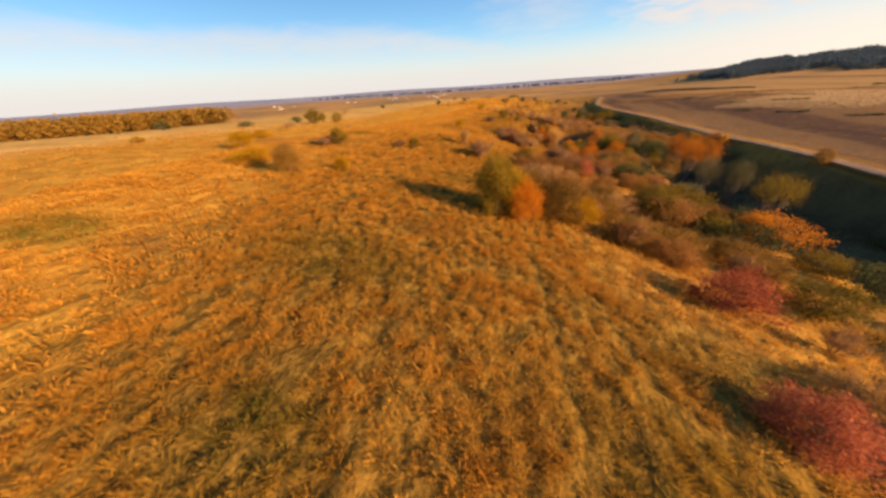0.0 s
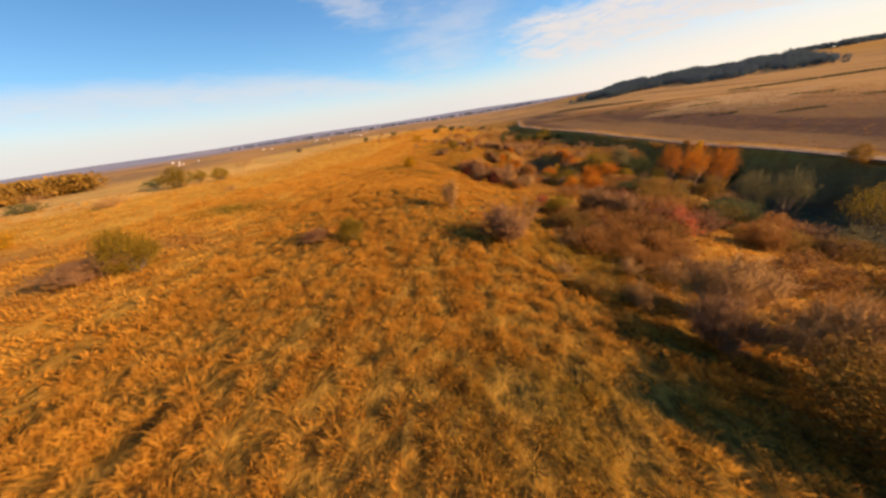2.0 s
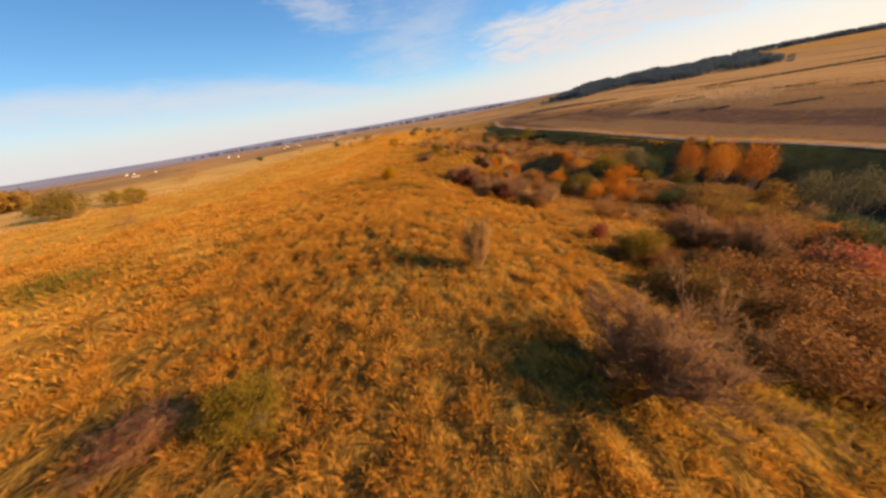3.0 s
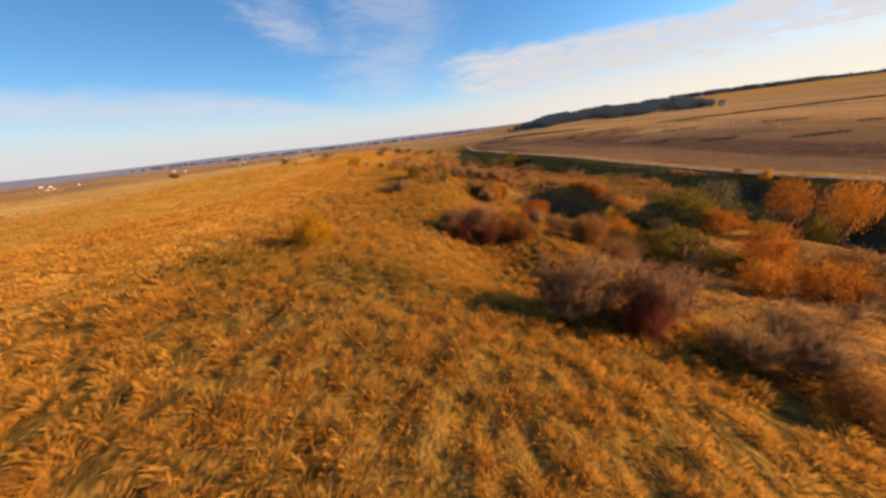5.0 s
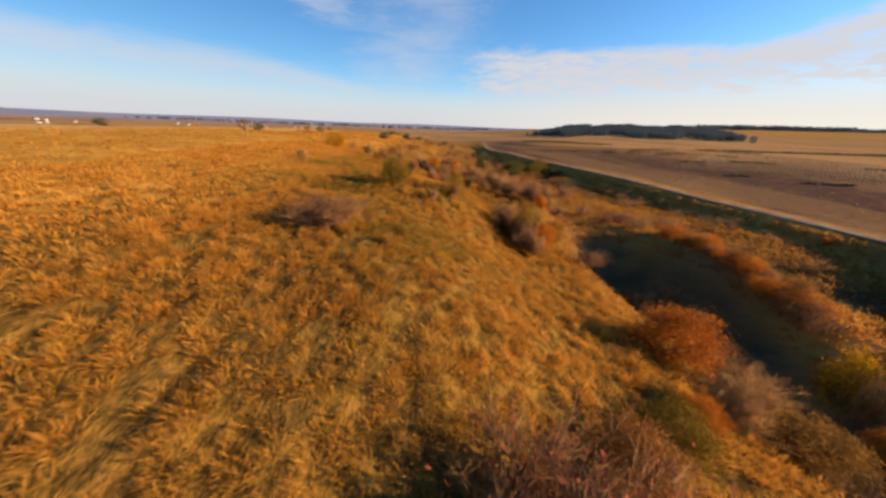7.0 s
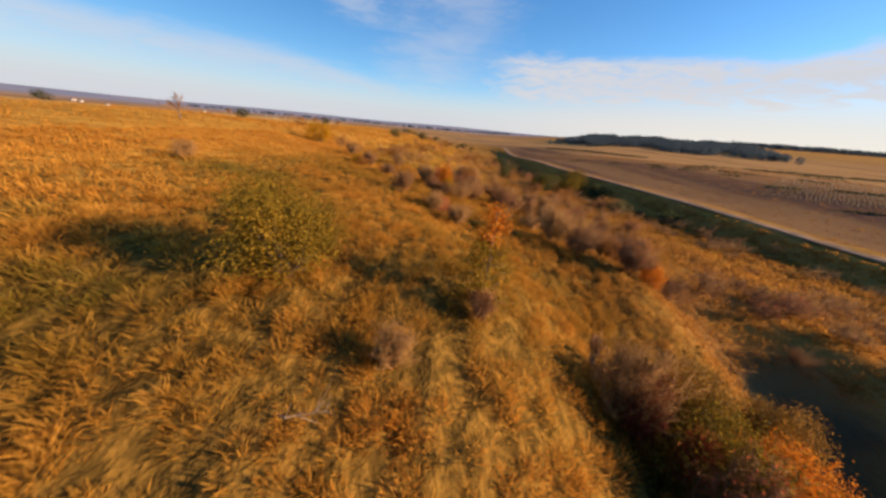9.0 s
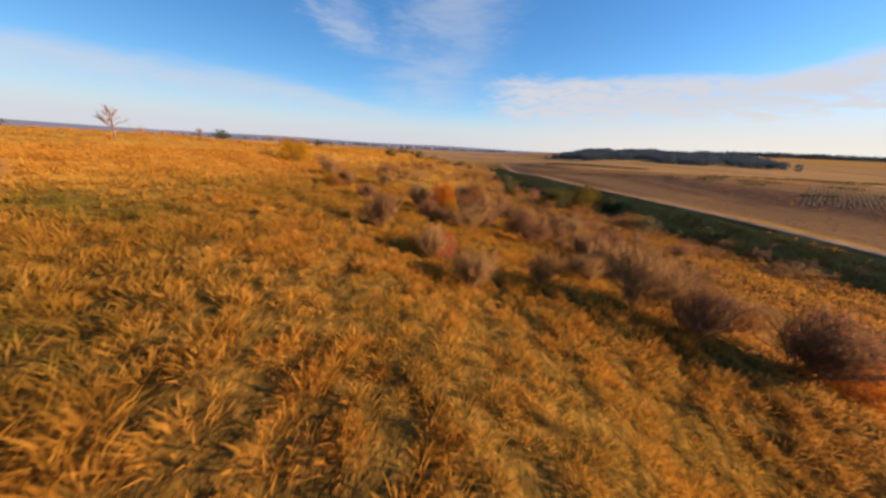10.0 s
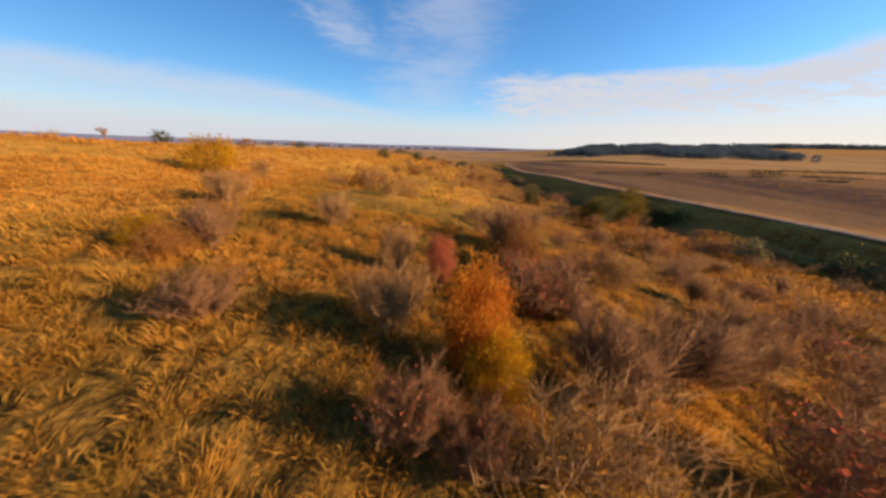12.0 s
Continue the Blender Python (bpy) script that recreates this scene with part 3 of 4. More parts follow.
def bare_shape(seed, stems, subs, twigs, keep_leaves, tall, wide, size):
    """Leafless thicket: stems that fork twice into fine upright twigs; a few leaves may cling on."""
    rng = np.random.default_rng(seed)
    q = rng.uniform(0, 2 * np.pi, stems)
    reach = rng.uniform(0.15, 0.8, stems)
    s0 = np.stack([0.12 * reach * np.cos(q), 0.12 * reach * np.sin(q), np.full(stems, -0.03)], 1)
    s1 = np.stack([reach * np.cos(q), reach * np.sin(q), rng.uniform(0.45, 0.8, stems) * (1.1 - 0.4 * reach)], 1)
    f = rng.uniform(0.25, 1.0, (stems, subs, 1))
    b0 = (s0[:, None] + (s1 - s0)[:, None] * f).reshape(-1, 3)
    grow = rng.normal(size=(stems * subs, 3)) * [0.22, 0.22, 0.10] + [0, 0, 0.2]
    b1 = b0 + grow + np.repeat(s1 - s0, subs, 0) * 0.12
    g = rng.uniform(0.2, 1.0, (len(b0), twigs, 1))
    t0 = (b0[:, None] + (b1 - b0)[:, None] * g).reshape(-1, 3)
    t1 = t0 + rng.normal(size=t0.shape) * [0.10, 0.10, 0.045] + [0, 0, 0.11] + np.repeat(b1 - b0, twigs, 0) * 0.18
    for p in (b1, t0, t1):
        p[:, 2] = np.clip(p[:, 2], 0.02, 1.08)
    wood = []
    for i in np.array_split(np.argsort(q), 5):
        j = (i[:, None] * subs + np.arange(subs)).ravel()
        k = (j[:, None] * twigs + np.arange(twigs)).ravel()
        wood.append(join(cones(s0[i], s1[i], 0.011, 0.006, 4), cones(b0[j], b1[j], 0.0055, 0.003, 3), cones(t0[k], t1[k], 0.004, 0.0016, 3)))
    foliage = None
    if keep_leaves:
        pick = t1[rng.integers(0, len(t1), keep_leaves)]
        near = pick[np.argsort(np.sin(pick[:, 0] * 4 + seed) + np.sin(pick[:, 1] * 4))[: keep_leaves]]
        foliage = leaves(rng, near + rng.normal(size=near.shape) * 0.02, size, tall, wide)
    return wood, foliage


KINDS = {
    # kind: (shape, leaf colour, bark)
    "green_shrub": ("leafy", "green", M_BARK),
    "orange_shrub": ("leafy", "orange", M_BARK),
    "red_shrub": ("leafy", "red", M_BARK),
    "crimson_shrub": ("leafy", "crimson", M_TWIG),
    "yellow_shrub": ("leafy", "yellow", M_BARK),
    "dark_shrub": ("leafy", "dark", M_BARK),
    "grey_shrub": ("leafy", "grey", M_BARK),
    "russet_shrub": ("leafy", "russet", M_TWIG_BROWN),
    "golden_shrub": ("leafy", "golden", M_TWIG_BROWN),
    "orange_tree": ("tree", "orange", M_BARK),
    "grey_tree": ("tree", "grey", M_BARK),
    "olive_tree": ("tree", "green", M_BARK),
    "bare_shrub": ("bare", None, M_TWIG),
    "bare_red_shrub": ("bare", "red", M_TWIG),
    "bare_yellow_shrub": ("bare", "yellow", M_TWIG_BROWN),
    "bare_brown_shrub": ("bare", None, M_TWIG_BROWN),
}
WORDS = {
    "green_shrub": "olive-green leafy shrub turning yellow, in dry grass",
    "orange_shrub": "orange autumn shrub with dense leaves, in dry grass",
    "red_shrub": "salmon-red autumn shrub with dense leaves, in dry grass",
    "crimson_shrub": "dark crimson autumn shrub among bare mauve twigs",
    "yellow_shrub": "golden-yellow autumn shrub standing in dry grass",
    "dark_shrub": "dark green bushy shrub with rounded uneven crown",
    "grey_shrub": "dull grey-green leafy shrub on the valley floor",
    "golden_shrub": "golden-brown shrub with small dry leaves on the slope",
    "russet_shrub": "russet-brown half-bare autumn shrub on the slope",
    "orange_tree": "small orange-leaved autumn tree rooted in the gully",
    "grey_tree": "small grey-green leafy tree rooted in the gully",
    "olive_tree": "small olive-green leafy tree rooted in the gully",
    "bare_shrub": "leafless mauve-brown shrub with fine upright twigs",
    "bare_red_shrub": "mostly bare mauve shrub with clinging red leaves",
    "bare_yellow_shrub": "thin brown shrub with scattered yellow leaves",
    "bare_brown_shrub": "leafless warm brown shrub with fine twigs",
}
GROUPS = {"leafy": "leafy autumn shrubs", "tree": "small gully trees", "bare": "bare autumn shrubs"}
MADE, TURN = {}, np.random.default_rng(55)


def build_shrub(kind, detail, variant):
    shape, colour, bark = KINDS[kind]
    seed = 1000 + 37 * sorted(KINDS).index(kind) + 7 * variant + {"near": 0, "mid": 3, "far": 5}[detail]
    if shape != "bare":
        clusters, per, size = {"near": (130, 100, 0.037), "mid": (90, 60, 0.048), "far": (54, 13, 0.11)}[detail]
        wood, foliage = leafy_shape(seed, clusters, per, size, *((6.0, 3.6, 0.5) if shape == "tree" else (2.4, 2.8)))
    else:
        stems, subs, twigs, kept, size = {"near": (26, 12, 15, 620, 0.036), "mid": (15, 8, 10, 260, 0.05), "far": (10, 6, 6, 90, 0.10)}[detail]
        wood, foliage = bare_shape(seed, stems, subs, twigs, kept if colour else 0, 2.0, 2.6, size)
    ob = new(kind)
    if detail == "far":
        wood = [join(*wood)]
    for w in wood:
        mesh_object("stem" if detail != "far" else "twig_crown", *w, bark, ob)
    if foliage is not None:
        tagged(mesh_object("crown" if shape != "bare" else "leaf_remnant", *foliage, LEAF[colour], ob), kind="stuff")
    return ob


def plant(kind, x, y, tall, wide, detail="near", variants=2, lean=0.0):
    """Stands a shrub on the ground, at its own height, width and turn."""
    variant = int(TURN.integers(0, variants))
    if detail == "near" and (abs(x - float(flight_line(y))) > 15 or y > 118):
        detail = "mid"
    m = pose(x, y, float(surface(x, y)) - 0.03, lean, 0, float(TURN.uniform(0, 360))) @ Matrix.Diagonal((wide / 2, wide / 2 * float(TURN.uniform(0.85, 1.1)), tall, 1))
    key = (kind, detail, variant)
    if key in MADE:
        ob = copy_thing(MADE[key], m @ Matrix.Diagonal((*[1 / s for s in MADE[key].scale], 1)))
    else:
        ob = MADE[key] = build_shrub(kind, detail, variant)
        ob.matrix_basis = m
    size = "tall " if tall > 2.9 else "low " if tall < 1.3 else ""
    return tagged(ob, ("" if "tree" in kind else size) + WORDS[kind], "tree" if "tree" in kind else "shrub", GROUPS[KINDS[kind][0]])


# rows of x, y, height, width
for row in ((-2.3, 15.8, 3.5, 3.2), (12.4, 26.5, 2.6, 5.0), (-21.9, 27.4, 1.7, 1.9), (-14.2, 31.0, 1.2, 1.2), 
            (-10.8, 84.3, 1.85, 2.3), (-50.0, 55.6, 2.8, 5.0), (-47.8, 61.4, 1.9, 2.8), (-56.0, 66.0, 1.8, 2.6), (12.8, 134.2, 3.0, 3.2), (25.0, 144, 5.0, 6.6), (21.1, 138.3, 3.6, 4.4), (17.6, 140.0, 3.0, 3.6)):
    plant("green_shrub", row[0], row[1] + 0.3 * row[3], row[2] + float(sink(row[0], row[1])), row[3])
for row in ((-0.6, 16.0, 2.5, 2.2), (16.2, 22.7, 2.5, 4.6), (8.7, 58.6, 3.0, 2.5), (5.6, 56.4, 1.7, 2.6), (7.8, 55.4, 1.8, 2.6), 
            (4.0, 69.4, 0.9, 1.1), (0.4, 71.8, 1.9, 2.8), (-7.0, 103.6, 2.3, 1.3), (-4.6, 65.6, 1.6, 1.7)):
    plant("orange_shrub", row[0], row[1] + 0.3 * row[3], row[2] + float(sink(row[0], row[1])), row[3])
for row in ( (1.5, 64.7, 2.3, 2.8), (-4.4, 109.4, 2.0, 1.9), (-5.6, 65.8, 1.8, 2.6), (-3.6, 65.0, 1.4, 2.2),
            (-3.9, 111.4, 1.6, 1.5), (-14.7, 106.2, 0.9, 1.4)):
    plant("russet_shrub", row[0], row[1] + 0.3 * row[3], row[2] + float(sink(row[0], row[1])), row[3])
for row in ((7.8, 6.0, 1.4, 2.5), (9.3, 12.6, 1.9, 3.1), (-2.3, 41.7, 0.9, 1.0), (5.2, 36.2, 1.9, 2.6), (-7.5, 95.9, 0.95, 1.5), (-4.9, 106.4, 1.4, 0.8), (-7.6, 107.5, 1.5, 1.0), (-2.3, 83.0, 1.5, 0.8)):
    plant("red_shrub", row[0], row[1] + 0.3 * row[3], row[2] + float(sink(row[0], row[1])), row[3])
for row in ( (-31.8, 23.2, 1.6, 2.6), (-24.4, 120.6, 2.7, 3.8), (-6.7, 103.0, 1.3, 1.1), (-15.2, 106.4, 0.95, 1.0)):
    plant("yellow_shrub", row[0], row[1] + 0.3 * row[3], row[2] + float(sink(row[0], row[1])), row[3])
for row in ((22.0, 72.2, 2.6, 4.0), (13.6, 42.8, 1.7, 2.5), (24.3, 74.9, 2.2, 4.4), (14.1, 133.6, 3.6, 4.6), (28.2, 139.6, 2.8, 5.0), (8.1, 145, 3.2, 3.5), (22.3, 148.5, 2.6, 4.0)):
    plant("dark_shrub", row[0], row[1] + 0.3 * row[3], row[2] + float(sink(row[0], row[1])), row[3])
for row in ((18.2, 69.6, 3.6, 3.8), (31.0, 69.0, 2.0, 3.0), (18.6, 144.0, 2.6, 3.4)):
    plant("grey_shrub", row[0], row[1] + 0.3 * row[3], row[2] + float(sink(row[0], row[1])), row[3])
for row in ((-23.0, 26.4, 0.9, 3.6), (-6.7, 31.0, 1.9, 3.8), (2.9, 38.2, 2.1, 3.3), (1.7, 39.9, 1.9, 3.3), (-3.6, 53.3, 2.0, 3.2), (-5.2, 54.2, 2.2, 3.4), (-6.9, 53.4, 2.2, 3.0), (1.0, 65.2, 1.6, 1.7),
            (-12.8, 75.0, 1.3, 3.6), (-2.4, 80.9, 1.5, 2.2), (-9.9, 97.5, 1.4, 1.7), (1.2, 98.4, 1.5, 2.4), (1.3, 101.3, 1.7, 2.3), (-4.5, 103.1, 1.9, 2.6), (-1.8, 104.0, 1.7, 2.5), (1.2, 105.3, 1.9, 2.4),
            (-12.0, 103.7, 1.0, 1.6), (-4.1, 106.2, 1.7, 2.5), (-14.3, 106.9, 1.4, 2.0)):
    plant("bare_shrub", row[0], row[1] + 0.3 * row[3], row[2] + float(sink(row[0], row[1])), row[3])
for row in ((-7.0, 65.6, 2.3, 4.2), (-8.7, 65.6, 1.7, 2.4), (4.4, 36.4, 2.3, 3.5), (7.4, 36.6, 1.9, 3.6), (-4.6, 52.6, 1.9, 2.4), (-6.7, 84.4, 0.8, 0.9), (-8.1, 101.9, 1.2, 1.4), (-4.1, 112.3, 2.2, 2.4), (-7.2, 101.8, 1.0, 1.2), (-15.9, 30.6, 0.6, 2.0)):
    plant("bare_red_shrub", row[0], row[1] + 0.3 * row[3], row[2] + float(sink(row[0], row[1])), row[3])
plant("yellow_shrub", -16.2, 59.4, 1.6, 1.9)
for row in ((-20.7, 94.6, 1.0, 1.4), (-8.3, 83.0, 0.8, 1.0), (-6.5, 93.5, 1.2, 1.7), (-8.7, 104.0, 1.5, 2.0), (-0.2, 104.7, 1.5, 2.4), (-9.0, 107.6, 1.6, 1.8), (4.7, 110.6, 1.5, 1.8), (-12.0, 110.7, 1.5, 1.8), (-17.1, 111.8, 1.5, 2.3), (-21.9, 122.6, 1.9, 3.2), (-7.8, 95.2, 1.2, 1.6), (-2.6, 27.0, 1.0, 1.3)):
    plant("bare_brown_shrub", row[0], row[1] + 0.3 * row[3], row[2] + float(sink(row[0], row[1])), row[3])


for kind, row in (("yellow_shrub", (-1.5, 17.8, 2.7, 2.4)), ("yellow_shrub", (-14.5, 18.2, 1.15, 1.3)), ("golden_shrub", (1.4, 18.6, 2.7, 3.4)), ("yellow_shrub", (3.0, 19.4, 1.7, 3.0)), ("russet_shrub", (1.6, 21.6, 2.6, 3.4)), ("golden_shrub", (4.4, 22.4, 1.6, 3.2)), ("bare_brown_shrub", (0.6, 24.4, 2.4, 3.2)),
                  ("russet_shrub", (3.0, 25.8, 1.7, 3.0)), ("golden_shrub", (5.4, 26.4, 1.6, 3.0)), ("bare_brown_shrub", (0.0, 27.4, 2.1, 3.0)), ("golden_shrub", (-0.8, 22.8, 2.0, 2.6)), ("bare_shrub", (-1.4, 25.6, 1.7, 2.4)), ("golden_shrub", (5.8, 18.6, 1.5, 3.0)), ("bare_brown_shrub", (2.6, 29.2, 1.6, 2.8)), ("russet_shrub", (6.0, 30.4, 1.5, 3.0)),
                  ("green_shrub", (9.8, 26.4, 2.4, 4.4)), ("golden_shrub", (12.0, 29.0, 2.2, 3.8)), ("green_shrub", (-1.8, 39.4, 1.5, 2.0))):
    plant(kind, *row)


# one thicket of mixed colours below the edge, and the bright fringe along the hollow's far rim
for kind, row in (("green_shrub", (-1.9, 83.2, 2.0, 2.3)), ("orange_shrub", (-0.4, 83.0, 1.9, 2.0)), ("golden_shrub", (0.7, 84.1, 1.8, 1.8)), ("bare_red_shrub", (1.9, 92.0, 1.7, 2.6)), ("orange_shrub", (3.0, 91.6, 1.2, 1.2)), ("bare_brown_shrub", (-1.1, 94.2, 2.0, 2.4)), ("bare_shrub", (-0.2, 93.0, 1.5, 2.2)), ("bare_yellow_shrub", (-3.9, 95.2, 1.3, 1.2)), ("russet_shrub", (2.6, 94.6, 1.2, 2.0)), ("bare_brown_shrub", (6.0, 96.6, 1.3, 2.4)), ("crimson_shrub", (-2.9, 84.0, 1.7, 1.0)), ("crimson_shrub", (-8.2, 65.6, 1.5, 1.3)), ("crimson_shrub", (-6.5, 65.4, 1.6, 1.4)), ("crimson_shrub", (-7.3, 66.6, 1.8, 1.8)), ("crimson_shrub", (-5.2, 52.9, 1.6, 1.1)), ("red_shrub", (-4.4, 53.4, 1.4, 0.8)),
                  ("bare_brown_shrub", (-3.6, 51.6, 1.2, 2.0)), ("bare_shrub", (-2.6, 50.8, 1.2, 2.0)), ("russet_shrub", (-3.0, 49.8, 0.9, 1.5)), ("bare_brown_shrub", (-1.6, 51.8, 1.6, 2.6)), ("russet_shrub", (-4.9, 68.2, 1.2, 1.7)), ("green_shrub", (-3.4, 68.8, 1.1, 1.5)), ("orange_shrub", (-2.2, 69.4, 1.0, 1.1)), ("bare_brown_shrub", (-0.8, 69.8, 1.3, 2.2)), ("golden_shrub", (1.4, 69.2, 1.3, 2.0)), ("bare_brown_shrub", (1.6, 71.0, 1.3, 2.2)),
                  ("bare_brown_shrub", (-1.6, 96.6, 1.1, 1.8)), ("golden_shrub", (-1.0, 97.8, 0.9, 1.4)), ("bare_shrub", (2.6, 97.4, 1.3, 2.2)), ("bare_red_shrub", (-2.2, 82.4, 1.9, 2.2)), ("golden_shrub", (-1.4, 84.6, 2.0, 2.2)), ("bare_brown_shrub", (-3.0, 84.4, 1.9, 2.2)), ("bare_yellow_shrub", (-1.6, 81.4, 1.6, 1.8)), ("bare_yellow_shrub", (-9.5, 36.8, 1.9, 1.4)), ("golden_shrub", (-17.7, 16.3, 2.0, 2.6))):
    plant(kind, *row)
for k in range(15):
    y = 76.2 + 0.86 * k
    plant(("orange_shrub", "russet_shrub", "orange_shrub", "bare_red_shrub")[k % 4], 11.6 + 0.14 * k + 0.5 * math.sin(2.4 * k), y, 1.0 + 0.3 * math.sin(1.7 * k), 1.9 + 0.4 * math.cos(2.1 * k))


def plant_to(kind, x, y, top, wide):
    """A shrub rooted in the gully whose crown reaches the given level."""
    plant(kind, x, y, top - float(surface(x, y)), wide)


for kind, row in (("orange_tree", (26.2, 70.2, -7.0, 4.0)), ("orange_tree", (27.3, 66.4, -6.8, 4.2)), ("orange_tree", (28.4, 62.8, -6.6, 4.2)), ("grey_tree", (25.0, 53.6, -8.0, 3.8)), ("grey_tree", (28.7, 53.2, -8.0, 3.2)), ("olive_tree", (29.5, 46.0, -8.2, 5.0)), ("green_shrub", (21.0, 64.2, -8.6, 2.6)), ("golden_shrub", (19.1, 52.4, -7.3, 3.0)), ("dark_shrub", (16.0, 45.2, -7.6, 3.2)),
                  ("golden_shrub", (40.3, 58.0, -7.0, 2.4)), ("yellow_shrub", (38.2, 80.8, -8.4, 1.6)), ("orange_shrub", (36.0, 90.4, -9.9, 1.1)), ("russet_shrub", (38.4, 84.6, -8.6, 1.6)), ("dark_shrub", (36.4, 70.0, -10.6, 2.4)), ("grey_shrub", (32.6, 74.0, -11.4, 2.6)),
                  ("bare_shrub", (33.5, 61.0, -11.6, 2.6)), ("bare_brown_shrub", (7.0, 70.8, -7.6, 2.0)), ("green_shrub", (13.8, 69.8, -6.1, 4.8)), ("orange_shrub", (14.3, 66.6, -7.5, 4.0)), ("green_shrub", (4.7, 66.4, -7.6, 2.8)), ("orange_shrub", (5.4, 67.3, -7.1, 2.8)), ("yellow_shrub", (8.0, 72.0, -7.8, 1.7)), ("orange_shrub", (5.4, 69.4, -8.2, 1.2))):
    plant_to(kind, *row)


def thicket(count, x0, x1, y0, y1, tall, wide, kinds, seed, detail="mid"):
    """Scattered shrubs of mixed kinds over a stretch of the slope or valley."""
    rng = np.random.default_rng(seed)
    for _ in range(count):
        x, y = rng.uniform(x0, x1), rng.uniform(y0, y1)
        if x > float(road_x(y)) - 4.5 or 0.5 + 0.5 * float(value_noise(x, y, 0.16, 77)) < rng.uniform(0.1, 0.75):
            continue
        k = rng.uniform(0.65, 1.35)
        plant(str(rng.choice(kinds)), x, y, tall * k, wide * k * rng.uniform(0.8, 1.25), "far" if x > 20 else detail)


SLOPE = ("russet_shrub", "bare_brown_shrub", "bare_shrub", "bare_red_shrub", "russet_shrub", "bare_yellow_shrub")
VALLEY = ("bare_shrub", "grey_shrub", "dark_shrub", "bare_brown_shrub", "green_shrub", "bare_shrub")
thicket(46, 3, 14, 17, 35, 1.3, 2.7, SLOPE + ("golden_shrub", "golden_shrub", "bare_brown_shrub"), 201)
thicket(60, -1, 13, 33, 50, 1.25, 2.5, ("russet_shrub", "bare_brown_shrub", "golden_shrub", "russet_shrub", "orange_shrub", "bare_red_shrub"), 202)
thicket(20, 2, 13, 50, 58, 1.0, 2.0, ("bare_brown_shrub", "russet_shrub", "bare_shrub"), 219)
thicket(70, 10, 20, 2, 58, 1.6, 3.2, VALLEY + ("golden_shrub", "russet_shrub"), 203)
thicket(44, 6, 23, 56, 76, 1.6, 3.0, VALLEY + ("dark_shrub",), 204)
thicket(44, 5, 16, 88, 102, 1.2, 2.4, ("bare_brown_shrub", "bare_shrub", "bare_red_shrub", "bare_brown_shrub", "bare_shrub"), 205)
thicket(120, -6, 16, 99, 126, 1.35, 2.4, ("bare_brown_shrub", "bare_shrub", "bare_red_shrub", "bare_brown_shrub", "bare_shrub", "bare_yellow_shrub"), 206)
thicket(110, 10, 33, 86, 130, 1.3, 2.8, ("bare_shrub", "bare_brown_shrub", "bare_shrub"), 207, "far")
thicket(44, -4, 4, 29, 42, 1.1, 2.1, ("bare_brown_shrub", "russet_shrub", "golden_shrub", "russet_shrub"), 217)
thicket(70, -5, 6, 28, 44, 0.75, 1.7, ("bare_brown_shrub", "russet_shrub", "golden_shrub", "bare_brown_shrub"), 220)
thicket(26, 3, 14, 54, 64, 1.3, 2.4, ("bare_brown_shrub", "russet_shrub", "green_shrub"), 218)
thicket(50, 0, 9.5, 62, 82, 1.1, 2.2, ("bare_brown_shrub", "russet_shrub", "bare_shrub"), 216)
thicket(230, -18, 26, 122, 195, 1.7, 2.8, SLOPE + ("bare_shrub", "bare_brown_shrub", "bare_shrub"), 208, "far")
thicket(60, -30, 24, 185, 300, 2.2, 4.0, SLOPE + VALLEY, 209, "far")
thicket(26, 22, 40, 2, 84, 1.4, 3.0, ("dark_shrub", "grey_shrub", "bare_brown_shrub"), 214)
thicket(24, 20, 34, 84, 122, 1.3, 2.8, ("grey_shrub", "bare_shrub", "bare_brown_shrub"), 215)
thicket(26, 22, 33, 120, 165, 2.0, 3.2, ("grey_shrub", "dark_shrub", "bare_shrub"), 210, "far")
thicket(16, -52, -22, 10, 70, 0.9, 2.4, ("bare_brown_shrub", "yellow_shrub", "russet_shrub"), 211)
thicket(20, -75, -30, 125, 240, 1.6, 3.0, ("bare_brown_shrub", "dark_shrub", "russet_shrub"), 212, "far")
thicket(12, -90, -52, 40, 110, 1.5, 4.0, ("dark_shrub", "bare_brown_shrub"), 213, "far")


def build_tree(seed, tall):
    """Small leafless tree: a forked, tapering trunk, limbs and fine twigs."""
    rng = np.random.default_rng(seed)
    ob = new("bare_tree")
    tips, segs = [(np.zeros(3) + [0, 0, -0.1], np.array([0.05, 0.0, 1.0]), tall * 0.30, 0.10)], []
    for level in range(5):
        nxt = []
        for p, d, l, r in tips:
            q = p + d / np.linalg.norm(d) * l
            segs.append((p, q, r, r * 0.62, level))
            for _ in range((4, 4, 4, 4, 0)[level]):
                nd = d / np.linalg.norm(d) + rng.normal(size=3) * 0.42 + [0, 0, 0.3]
                f = rng.uniform(0.45, 1.0)
                nxt.append((p + (q - p) * f, nd, l * rng.uniform(0.6, 0.85), max(r * 0.5, 0.013)))
        tips = nxt
    for name, levels, sides in (("trunk", (0, 1), 6), ("limb_mass", (2,), 4), ("twig_mass", (3, 4), 3)):
        s = [g for g in segs if g[4] in levels]
        tagged(mesh_object(name, *cones([g[0] for g in s], [g[1] for g in s], np.array([g[2] for g in s]), np.array([g[3] for g in s]), sides), M_BARK if name == "trunk" else M_TWIG, ob), kind="" if name == "trunk" else "stuff")
    return ob


